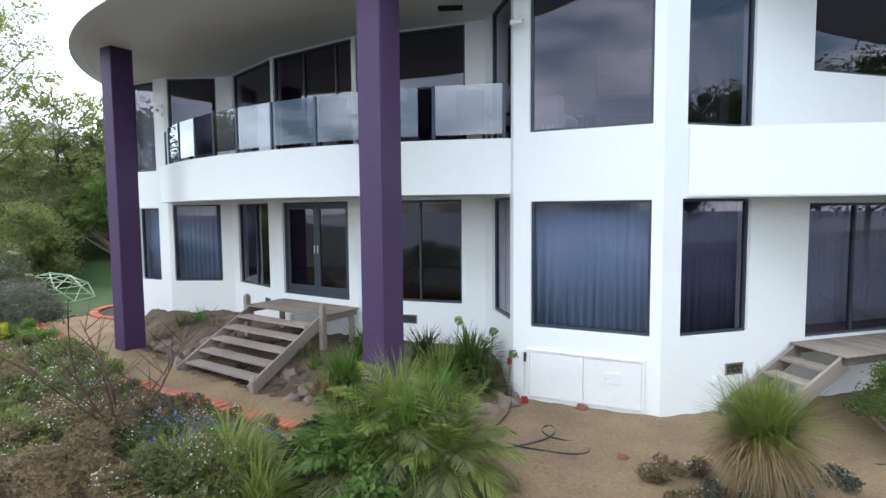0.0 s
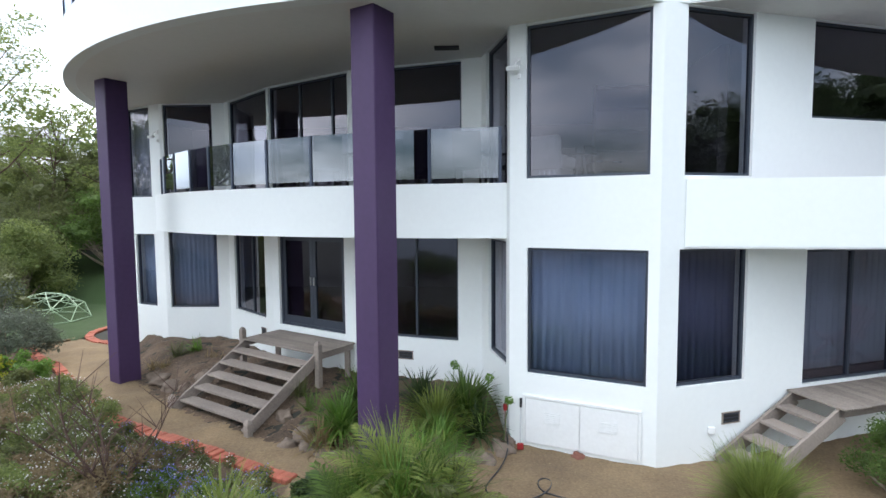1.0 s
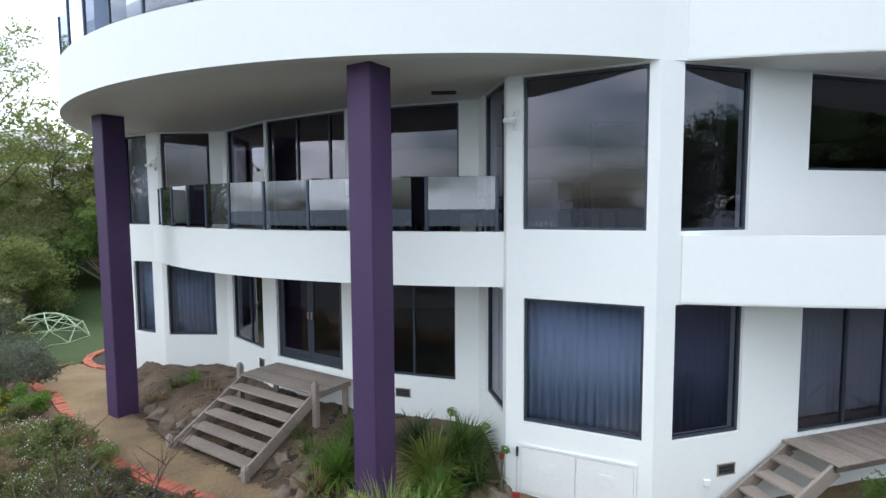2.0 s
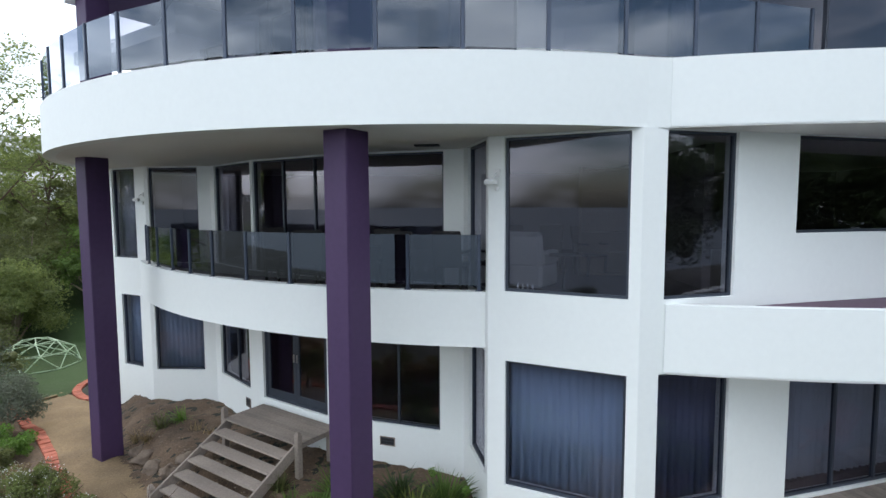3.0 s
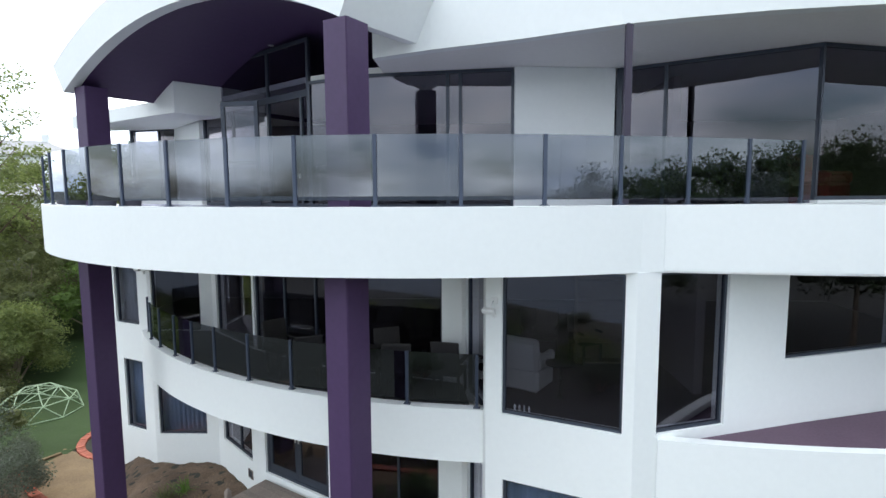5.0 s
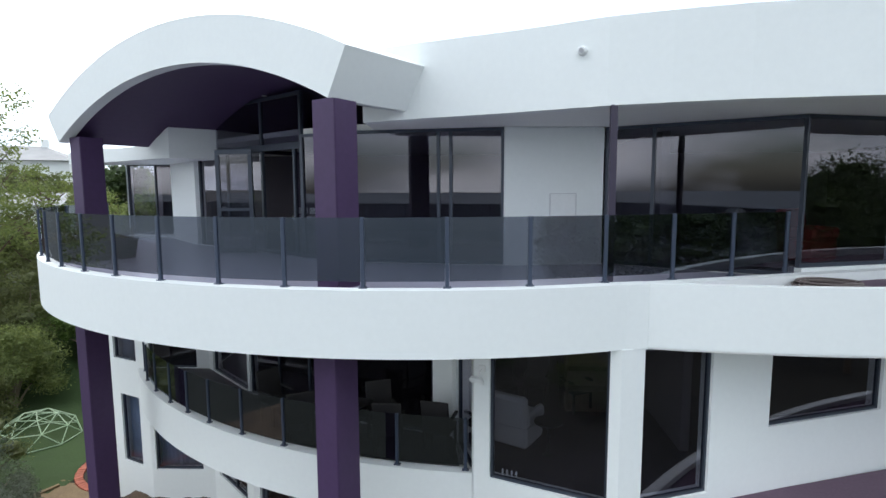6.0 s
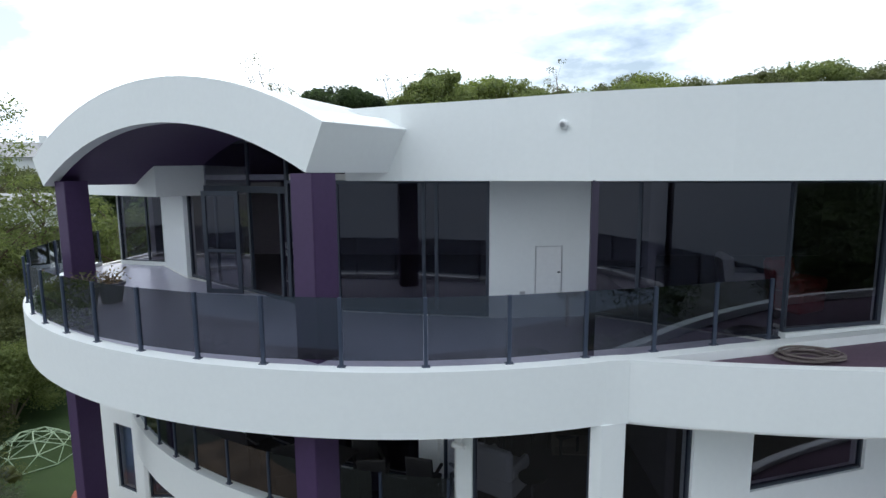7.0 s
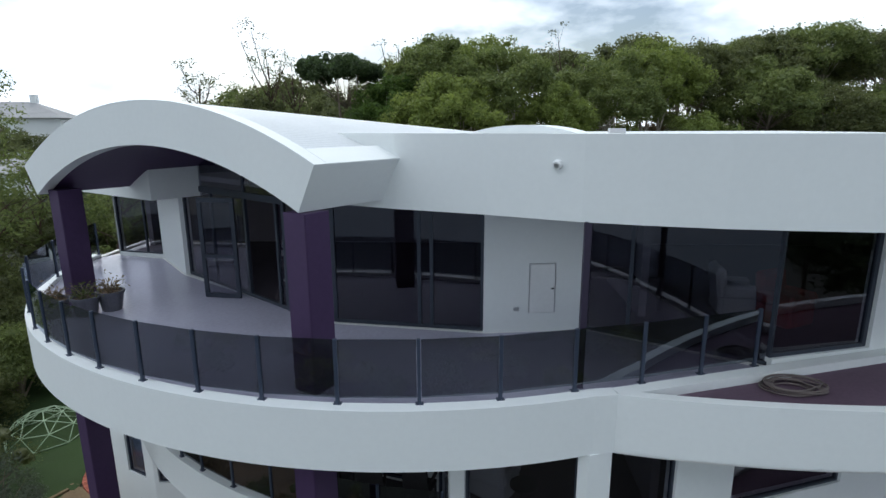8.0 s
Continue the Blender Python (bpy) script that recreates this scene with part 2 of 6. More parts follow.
def prism(outline, z0, z1, bm=None):
    """A slab with the outline given in plan."""
    bm = bm or bmesh.new()
    low = [bm.verts.new((x, y, z0)) for x, y in outline]
    high = [bm.verts.new((x, y, z1)) for x, y in outline]
    n = len(outline)
    bm.faces.new(low[::-1])
    bm.faces.new(high)
    for i in range(n):
        bm.faces.new((low[i], low[(i + 1) % n], high[(i + 1) % n], high[i]))
    bmesh.ops.recalc_face_normals(bm, faces=bm.faces)
    return bm


def offset(line, d):
    """The line in plan moved d to its left."""
    out = []
    for i in range(len(line)):
        a, b = Vector(line[max(i - 1, 0)]), Vector(line[min(i + 1, len(line) - 1)])
        t = (b - a).normalized()
        out.append((line[i][0] - t.y * d, line[i][1] + t.x * d))
    return out


def strip(line, thick, z0, z1):
    """A wall of even thickness along a line in plan; thickness to the left of the line."""
    bm = bmesh.new()
    inner = offset(line, thick)
    rows = [[bm.verts.new((x, y, z)) for x, y in ln] for ln, z in ((line, z0), (line, z1), (inner, z1), (inner, z0))]
    for a in range(4):
        r0, r1 = rows[a], rows[(a + 1) % 4]
        for i in range(len(line) - 1):
            bm.faces.new((r0[i], r0[i + 1], r1[i + 1], r1[i]))
    for i in (0, -1):
        bm.faces.new([r[i] for r in rows])
    bmesh.ops.recalc_face_normals(bm, faces=bm.faces)
    return bm


def arc(center, radius, x_from, x_to, n=40):
    """Points of a circle's near side, from one x to another."""
    a0 = math.acos(max(-1, min(1, (x_from - center[0]) / radius)))
    a1 = math.acos(max(-1, min(1, (x_to - center[0]) / radius)))
    return [(center[0] + radius * math.cos(a0 + (a1 - a0) * i / n), center[1] - radius * math.sin(a0 + (a1 - a0) * i / n)) for i in range(n + 1)]


def wall(name, a, b, z0, z1, openings=(), thick=0.24, mat=None, label="white rendered wall of the house"):
    """A wall from a to b in plan (outside to the right of a to b), with openings (from, to, sill, head) along it."""
    a, b = Vector(a), Vector(b)
    length = (b - a).length
    bm = bmesh.new()
    xs = sorted({0.0, length, *[v for o in openings for v in o[:2]]})
    zs = sorted({z0, z1, *[v for o in openings for v in o[2:]]})
    m = Matrix.Translation((a.x, a.y, 0)) @ Matrix.Rotation(math.atan2(b.y - a.y, b.x - a.x), 4, "Z")
    solid = {}
    for i in range(len(xs) - 1):
        for j in range(len(zs) - 1):
            cx, cz = (xs[i] + xs[i + 1]) / 2, (zs[j] + zs[j + 1]) / 2
            solid[i, j] = not any(o[0] < cx < o[1] and o[2] < cz < o[3] for o in openings)
    grid = {}

    def v(i, j, k):
        if (i, j, k) not in grid:
            grid[i, j, k] = bm.verts.new(m @ Vector((xs[i], thick * k, zs[j])))
        return grid[i, j, k]

    for (i, j), s in solid.items():
        if not s:
            continue
        bm.faces.new((v(i, j, 0), v(i + 1, j, 0), v(i + 1, j + 1, 0), v(i, j + 1, 0)))
        bm.faces.new((v(i, j, 1), v(i, j + 1, 1), v(i + 1, j + 1, 1), v(i + 1, j, 1)))
        for (di, dj), c in (((-1, 0), ((0, 0), (0, 1))), ((1, 0), ((1, 1), (1, 0))), ((0, -1), ((1, 0), (0, 0))), ((0, 1), ((0, 1), (1, 1)))):
            if not solid.get((i + di, j + dj), False):
                (p, q), (r, s_) = c
                bm.faces.new((v(i + p, j + q, 0), v(i + r, j + s_, 0), v(i + r, j + s_, 1), v(i + p, j + q, 1)))
    bmesh.ops.recalc_face_normals(bm, faces=bm.faces)
    return tagged(part(name, bm, mat or WHITE), label, "wall", kind="structure")


def along(a, b, s, d=0.0):
    """The point s metres from a towards b in plan, d to the left (inwards)."""
    a, b = Vector(a), Vector(b)
    t = (b - a).normalized()
    return (a.x + t.x * s - t.y * d, a.y + t.y * s + t.x * d)


count = {"window": 0, "wall": 0}


def window(a, b, s0, s1, z0, z1, mullions=(), rails=(), inset=0.05, width=0.04, label="fixed window in a dark aluminium frame with tinted glass", gaps=(), jambs=(None, None)):
    """A window in the wall from a to b, over the stretch s0 to s1; mullions and rails as metres from s0 and from the sill."""
    count["window"] += 1
    p, q = along(a, b, s0, inset), along(a, b, s1, inset)
    ang = math.atan2(q[1] - p[1], q[0] - p[0])
    top = empty("window_%d" % count["window"], label, "window", kind="structure", at=Matrix.Translation((p[0], p[1], z0)) @ Matrix.Rotation(ang, 4, "Z"))
    w, h, d = s1 - s0, z1 - z0, 0.07
    bm = bmesh.new()
    j0, j1 = jambs[0] or width, jambs[1] or width
    for size, at in (((w, d, width), (w / 2, d / 2, width / 2)), ((w, d, width), (w / 2, d / 2, h - width / 2)),
                     ((j0, d, h - 2 * width), (j0 / 2, d / 2, h / 2)), ((j1, d, h - 2 * width), (w - j1 / 2, d / 2, h / 2))):
        add_box(bm, size, Matrix.Translation(at))
    part("window_frame", bm, FRAME, top)
    xs = [j0, *mullions, w - j1]
    for x in mullions:
        part("mullion", box((width, d, h - 2 * width), Matrix.Translation((x, d / 2, h / 2))), FRAME, top)
    zs = [width, *rails, h - width]
    for z in rails:
        part("transom", box((w - 2 * width, d * 0.9, width), Matrix.Translation((w / 2, d / 2, z))), FRAME, top)
    for i in range(len(xs) - 1):
        for j in range(len(zs) - 1):
            if i in gaps:
                continue
            x0, x1 = xs[i] + (width / 2 if i else 0), xs[i + 1] - (width / 2 if i < len(xs) - 2 else 0)
            y0, y1 = zs[j] + (width / 2 if j else 0), zs[j + 1] - (width / 2 if j < len(zs) - 2 else 0)
            pane = part("pane", box((x1 - x0, 0.008, y1 - y0), Matrix.Translation(((x0 + x1) / 2, d / 2, (y0 + y1) / 2))), GLASS, top)
            coat(pane, Vector((0, -1, 0)))
    return top


def curtain(a, b, s0, s1, z0, z1, mat, back=0.22, pleat=0.13, label="pleated blue curtain hanging behind the window"):
    """A drawn curtain with folds that hangs behind a window."""
    n = int((s1 - s0) / 0.025)
    bm = bmesh.new()
    low, high = [], []
    ph = random.uniform(0, 6)
    for i in range(n + 1):
        s = s0 + (s1 - s0) * i / n
        fold = 0.028 * math.sin(2 * math.pi * s / pleat + ph + 1.3 * math.sin(s * 3.1 + ph)) + 0.012 * math.sin(s * 91)
        x, y = along(a, b, s, back + 0.07 + fold)
        low.append(bm.verts.new((x, y, z0)))
        x, y = along(a, b, s, back + 0.07 + fold * 0.8)
        high.append(bm.verts.new((x, y, z1)))
    for i in range(n):
        bm.faces.new((low[i], low[i + 1], high[i + 1], high[i]))
    ob = part("curtain", bm, mat, smooth=True)
    sol = ob.modifiers.new("thick", "SOLIDIFY")
    sol.thickness = 0.006
    return tagged(ob, label, "curtain")

# ---- the house: plan and levels ----
GROUND_BAND, MID_FLOOR, MID_TOP = 3.25, 4.0, 4.12
DECK_LOW, DECK_FLOOR, DECK_TOP = 6.46, 7.25, 7.36
EAVE, PARAPET = 9.75, 10.9
K0, K1, K2, K3, K4 = (-9.6, 13.85), (-7.65, 12.98), (-5.95, 13.02), (-4.2, 11.38), (-2.05, 10.1)
K5, K6, K7, K8 = (0.55, 9.38), (0.95, 7.73), (2.96, 6.9), (12.5, 10.27)
BALCONY = arc((1.52, 19.0), 11.15, -7.62, 0.95, 48)
DECK = arc((-0.27, 16.1), 9.73, -9.93, 3.0, 76) + [(3.33, 7.0)]
WING = arc((6.4, 22.9), 16.2, 3.33, 12.5, 40)
CURB = [(3.36, 7.0), (12.5, 10.1)]


def at_x(a, b, x):
    return (x - a[0]) / (b[0] - a[0]) * math.hypot(b[0] - a[0], b[1] - a[1])


DOORS = "doors"


def facade(name, a, b, z0, z1, wins):
    """A wall with windows. wins: (x from, x to, sill, head, mullions, rails, curtain material)."""
    ops = []
    for x0, x1, s, h, mul, rails, cur in wins:
        s0, s1 = (at_x(a, b, x0), at_x(a, b, x1))
        ops.append((s0, s1, s, h))
        w = s1 - s0
        if cur == DOORS:
            french_doors(a, b, s0, s1, s, h)
            continue
        window(a, b, s0, s1, s, h, [w * f for f in mul], [(h - s) * f for f in rails])
        if cur:
            curtain(a, b, s0 - 0.1, s1 + 0.1, s - 0.06, h + 0.03, cur, label="pleated blue curtain hanging behind the window" if cur is CURTAIN else "pleated grey curtain hanging behind the window")
    return wall(name, a, b, z0, z1, ops)


def french_doors(a, b, s0, s1, z0, z1):
    """A pair of glazed doors in a dark aluminium frame."""
    p = along(a, b, s0, 0.06)
    top = empty("door_2", "closed pair of glazed doors in dark aluminium frames", "door", kind="structure", at=Matrix.Translation((p[0], p[1], z0)) @ Matrix.Rotation(math.atan2(b[1] - a[1], b[0] - a[0]), 4, "Z"))
    w, h = s1 - s0, z1 - z0
    bm = bmesh.new()
    for size, at in (((w, 0.09, 0.06), (w / 2, 0.045, 0.03)), ((w, 0.09, 0.06), (w / 2, 0.045, h - 0.03)), ((0.06, 0.09, h - 0.12), (0.03, 0.045, h / 2)), ((0.06, 0.09, h - 0.12), (w - 0.03, 0.045, h / 2))):
        add_box(bm, size, Matrix.Translation(at))
    part("door_frame", bm, FRAME, top)
    for x0, x1, hx in ((0.062, w / 2 - 0.004, w / 2 - 0.05), (w / 2 + 0.004, w - 0.062, w / 2 + 0.05)):
        bm = bmesh.new()
        lw, c, lh = x1 - x0, (x0 + x1) / 2, h - 0.124
        for size, at in (((lw, 0.05, 0.16), (c, 0.045, 0.062 + 0.08)), ((lw, 0.05, 0.09), (c, 0.045, h - 0.062 - 0.045)), ((0.09, 0.05, lh - 0.25), (x0 + 0.045, 0.045, 0.062 + 0.16 + (lh - 0.25) / 2)), ((0.09, 0.05, lh - 0.25), (x1 - 0.045, 0.045, 0.062 + 0.16 + (lh - 0.25) / 2))):
            add_box(bm, size, Matrix.Translation(at))
        leaf = part("door_leaf", bm, FRAME, top)
        pane = part("pane", box((lw - 0.18, 0.008, lh - 0.25), Matrix.Translation((c, 0.045, 0.062 + 0.16 + (lh - 0.25) / 2))), GLASS, leaf)
        coat(pane, Vector((0, -1, 0)))
        part("handle", bar(bmesh.new(), (hx, -0.0, 0.95), (hx, -0.0, 1.12), 0.025, 0.03), STEEL, leaf, "steel door handle")


# ground floor
facade("wall_ground_west", K0, K1, -0.4, GROUND_BAND, [(-8.72, -8.0, 1.2, 3.12, [], [], CURTAIN)])
facade("wall_ground_bay", K1, K2, -0.4, GROUND_BAND, [(-7.53, -6.26, 1.2, 3.2, [], [], CURTAIN)])
facade("wall_ground_turn", K2, K3, -0.4, GROUND_BAND, [(-5.7, -4.46, 1.2, 3.2, [0.55], [], None)])
facade("wall_ground_door", K3, K4, -0.4, GROUND_BAND, [(-4.0, -2.25, 1.14, 3.2, [], [], DOORS)])
facade("wall_ground_mid", K4, K5, -0.4, GROUND_BAND, [(-1.75, 0.1, 1.2, 3.2, [0.55], [], None)])
facade("wall_ground_return", K5, K6, -0.4, DECK_LOW, [(0.66, 0.91, 1.2, 3.2, [], [], GREYCURTAIN), (0.63, 0.92, 4.05, 6.44, [], [], None)])
facade("wall_ground_corner", K6, K7, -0.4, DECK_LOW, [(1.21, 2.82, 1.17, 3.12, [], [], CURTAIN), (1.19, 2.82, 4.17, 6.43, [], [], None)])
facade("wall_ground_east", K7, K8, -0.4, DECK_LOW, [(3.26, 4.39, 1.16, 3.13, [], [], DARKBLIND), (5.44, 8.0, 0.98, 3.06, [0.37, 0.7], [], GREYCURTAIN),
                                                    (3.31, 4.4, 4.16, 6.44, [], [], None), (5.42, 7.6, 5.03, 6.44, [], [], None)])
# middle floor behind the balcony
facade("wall_mid_west", K0, K1, GROUND_BAND, DECK_LOW, [(-8.9, -8.02, 4.1, 6.42, [], [], GREYCURTAIN)])
facade("wall_mid_bay", K1, K2, GROUND_BAND, DECK_LOW, [(-7.55, -6.28, MID_FLOOR + 0.02, 6.43, [], [], None)])
facade("wall_mid_turn", K2, K3, GROUND_BAND, DECK_LOW, [(-5.76, -4.24, MID_FLOOR + 0.02, 6.43, [], [], None)])
facade("wall_mid_door", K3, K4, GROUND_BAND, DECK_LOW, [(-4.16, -2.1, MID_FLOOR + 0.02, 6.43, [0.4, 0.8], [], None)])
facade("wall_mid_front", K4, K5, GROUND_BAND, DECK_LOW, [(-2.0, 0.18, MID_FLOOR + 0.02, 6.43, [0.08], [], None)])

BACK = 21.0
inside = [K0, K1, K2, K3, K4, K5, K6, K7, K8]
innards = offset(inside, 0.2)
for nm, z0, z1 in (("floor_ground", 0.7, 1.1),):
    tagged(part(nm, prism(innards + [(12.4, BACK), (-9.4, BACK)], z0, z1), DARK_FLOOR), "dark carpeted floor inside the house", "floor", kind="structure")


# inner walls whose dark colour carries the shade of the rooms
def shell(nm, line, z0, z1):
    tagged(part("wall_inner_" + nm, strip(line, 0.15, z0, z1), PLASTER), "plastered inner wall, coloured dark for a dim room", "wall", kind="structure")


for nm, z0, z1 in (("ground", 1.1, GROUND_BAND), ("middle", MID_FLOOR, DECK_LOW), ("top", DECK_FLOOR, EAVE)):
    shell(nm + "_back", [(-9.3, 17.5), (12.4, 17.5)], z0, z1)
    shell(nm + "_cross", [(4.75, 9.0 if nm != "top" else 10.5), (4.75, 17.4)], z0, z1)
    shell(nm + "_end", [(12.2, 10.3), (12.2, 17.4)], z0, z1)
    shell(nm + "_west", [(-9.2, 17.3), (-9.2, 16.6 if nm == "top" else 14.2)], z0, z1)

# middle slab with the balcony
mid_in = [(x, y + 0.02) for x, y in BALCONY]
tagged(part("floor_middle", prism(mid_in + [(1.2, 7.85), (2.95, 7.0), (12.3, 10.3), (12.4, BACK), (-9.4, BACK), (-9.4, 14.2), (-7.7, 13.2)], GROUND_BAND + 0.004, MID_FLOOR), SOFFIT),
       "painted concrete floor slab of the middle balcony", "floor", kind="structure")
tagged(part("balcony_band", strip(BALCONY, 0.2, GROUND_BAND, MID_TOP), WHITE, smooth=False), "curved white rendered balcony band", "balcony", kind="structure")

inner_mid = offset([K1, K2, K3, K4, K5], 0.02)
tagged(part("balcony_tiles", prism([(x, y + 0.22) for x, y in BALCONY[1:-1]] + inner_mid[::-1], MID_FLOOR - 0.01, MID_FLOOR + 0.008), TILE), "dark tiled floor of the balcony", "floor", kind="structure")
# dark sheet added over the pale slab so that the rooms look dim
tagged(part("carpet_middle", prism(innards + [(12.2, 17.4), (-9.1, 17.4)], MID_FLOOR - 0.01, MID_FLOOR + 0.012), DARK_FLOOR), "dark sheet added to dim the middle rooms", "carpet", kind="structure")
# deck slab of the top floor
tagged(part("floor_top", prism([(x, y + 0.03) for x, y in DECK] + [(12.4, 10.12), (12.4, BACK), (-9.9, BACK)], DECK_LOW + 0.005, DECK_FLOOR), SOFFIT),
       "grey underside of the curved top deck", "floor", kind="structure")
TOPWALL = [(-9.33, 15.26), (-7.75, 14.95), (-6.17, 13.2), (-2.58, 10.45), (-1.42, 9.86), (1.5, 9.5), (3.31, 9.75), (6.0, 8.2), (8.2, 8.87), (12.4, 10.15)]
tagged(part("deck_floor", prism([(x, y) for x, y in offset(DECK, 0.2)][1:-1] + [(3.3, 7.3), (5.95, 8.14), (3.4, 9.7), (1.5, 9.45), (-1.4, 9.82), (-6.2, 13.15), (-7.8, 14.9), (-9.6, 15.3)], DECK_FLOOR - 0.02, DECK_FLOOR + 0.006), DECKFLOOR),
       "grey-mauve glossy painted deck floor", "floor", kind="structure")
tagged(part("deck_band", strip(DECK, 0.22, DECK_LOW, DECK_TOP), WHITE), "broad curved white rendered deck band", "balcony", kind="structure")
tagged(part("deck_curb", strip(CURB, 0.22, DECK_FLOOR - 0.3, DECK_TOP - 0.004), WHITE), "white curb beside the purple canopy roof", "curb", kind="structure")


def wing(nm, z0, z1, bottom):
    """The lens-shaped canopy on the east side, with a purple roof and a white band."""
    top = empty(nm, "curved white canopy band with a purple flat roof", "canopy", kind="structure")
    edge = WING
    part("roof_sheet", prism([(x, y + 0.01) for x, y in offset(edge, 0.15)] + [(12.45, 10.05), (3.5, 7.16)], z0 + 0.02, bottom), PURPLE_FLOOR, top, "purple flat roof membrane")
    part("band", strip(edge, 0.16, z0, z1), WHITE, top, "white rendered band")
    part("soffit", prism(edge + [(12.45, 10.04), (3.4, 7.1)], z0 - 0.004, z0 + 0.02), SOFFIT, top)


wing("canopy_lower", 3.15, 4.1, 4.0)
wing("canopy_upper", DECK_LOW, DECK_TOP, 7.22)


# added dark sheet: room shade put into the floor colour
tagged(part("carpet_top", prism(offset(TOPWALL, 0.14) + [(12.2, 17.4), (-9.1, 17.4)], DECK_FLOOR - 0.01, DECK_FLOOR + 0.011), DARK_FLOOR), "dark sheet added to dim the top rooms", "carpet", kind="structure")


# top floor
def top_facade(nm, i, wins):
    a, b = TOPWALL[i], TOPWALL[i + 1]
    return facade("wall_top_" + nm, a, b, DECK_FLOOR, EAVE, wins)


def glass_wall(i, s0, s1, mullions, jambs=(None, None)):
    """Glazing from the floor to the eaves."""
    a, b = TOPWALL[i], TOPWALL[i + 1]
    ln = math.hypot(b[0] - a[0], b[1] - a[1])
    s1 = s1 or ln
    z0 = 7.4 if i == 7 else DECK_FLOOR + 0.012
    return window(a, b, s0 + 0.01, s1 - 0.01, z0, EAVE, [(s1 - s0) * f for f in mullions], [], inset=0.06, width=0.06, label="floor-to-eaves tinted glass in dark aluminium framing", jambs=jambs)


top_facade("west", 0, [(-9.325, -7.8, 7.36, 9.4, [0.62], [], None)])
top_facade("pier", 1, [])
# glazed front under the vault: fixed light, an open leaf, the doorway, and glass above the transom
FA, FB = TOPWALL[2], TOPWALL[3]
FL = math.hypot(FB[0] - FA[0], FB[1] - FA[1])
window(FA, FB, 0.02, FL - 0.02, 7.262, 9.55, [1.45, 2.98, 4.2], [], inset=0.1, width=0.07, gaps=(2,), label="glazed front with an open doorway in dark aluminium framing")
window(FA, FB, 0.02, FL - 0.02, 9.55, 10.62, [2.98], [], inset=0.1, width=0.07, label="glass above the doors reaching up into the vault")
leaf_door = empty("door_1", "open glazed door leaf in a dark aluminium frame", "door", kind="structure", at=Matrix.Translation((-3.86, 11.27, 7.27)) @ Matrix.Rotation(math.radians(174), 4, "Z"))
bm = bmesh.new()
for size, at in (((0.86, 0.05, 0.1), (0.43, 0, 0.05)), ((0.86, 0.05, 0.1), (0.43, 0, 2.2)), ((0.86, 0.05, 0.06), (0.43, 0, 0.95)), ((0.09, 0.05, 2.05), (0.045, 0, 1.12)), ((0.09, 0.05, 2.05), (0.815, 0, 1.12))):
    add_box(bm, size, Matrix.Translation(at))
part("door_frame", bm, FRAME, leaf_door)
for z0, z1 in ((0.1, 0.92), (0.98, 2.15)):
    pane = part("pane", box((0.68, 0.008, z1 - z0), Matrix.Translation((0.43, 0, (z0 + z1) / 2))), GLASS, leaf_door)
    coat(pane, Vector((0, 1, 0)))
part("door_handle", bar(bmesh.new(), (0.8, -0.06, 1.0), (0.7, -0.06, 1.0), 0.02, 0.02), STEEL, leaf_door, "steel lever handle")
glass_wall(3, 0.0, None, [])
glass_wall(4, 0.0, None, [0.58, 0.66])
top_facade("blank", 5, [])
glass_wall(6, 0.0, None, [0.27], (0.1, 0.012))
glass_wall(7, 0.0, 1.93, [], (0.012, 0.08))
wall("wall_top_east", along(TOPWALL[7], TOPWALL[8], 1.93), TOPWALL[8], DECK_FLOOR, EAVE)
wall("wall_top_sill", TOPWALL[7], along(TOPWALL[7], TOPWALL[8], 1.93), DECK_FLOOR, 7.4)
top_facade("far_east", 8, [])

# columns that run through the decks
along_c = Vector((-0.877, 0.481, 0))
out_c = Vector((0.481, 0.877, 0))


def column(corner, z1, label):
    c = Vector((*corner, 0))
    p = [c, c + out_c * 0.46, c + out_c * 0.46 + along_c * 0.42, c + along_c * 0.42]
    bm = prism([(v.x, v.y) for v in p], -0.3, 7.0)
    prism([(v.x + 0.012, v.y + 0.25) for v in p], 6.9, z1, bm)
    bmesh.ops.bevel(bm, geom=[e for e in bm.edges if abs(e.verts[0].co.z - e.verts[1].co.z) > 1], offset=0.012, segments=2, affect="EDGES")
    return tagged(part("column", bm, PURPLE), label, "column", "purple columns", "structure")


column((-0.93, 6.69), 9.87, "tall square purple rendered column rising through both decks")
column((-7.17, 10.27), 9.75, "tall square purple rendered column beside the garden path")

# main roof: fascia, soffit and flat top
FASCIA = [(-0.9, 8.75), (0.1, 8.27), (0.8, 8.02), (1.48, 7.76), (2.1, 7.47), (2.74, 7.18), (3.5, 6.95), (4.4, 6.75), (5.2, 6.65), (6.0, 6.58), (7.5, 6.55), (9.0, 6.7), (12.5, 7.6)]
tagged(part("roof_fascia", strip(FASCIA, 0.2, EAVE, PARAPET), WHITE), "tall curved white rendered roof fascia", "roof", kind="structure")
eaves = [(x, y + 0.05) for x, y in FASCIA]
tagged(part("roof_soffit", prism(eaves + [(12.5, BACK), (-9.9, BACK), (-9.9, 15.0), (-7.8, 15.0), (-6.2, 13.4), (-2.6, 10.65), (-1.35, 10.0), (-0.9, 9.9)], EAVE + 0.004, EAVE + 0.12), SOFFIT), "pale painted eaves soffit", "ceiling", kind="structure")
tagged(part("roof_flat", prism(eaves + [(12.5, BACK), (-0.9, BACK)], PARAPET - 0.25, PARAPET - 0.12), CORRUGATED), "pale metal flat roof behind the fascia", "roof", kind="structure")
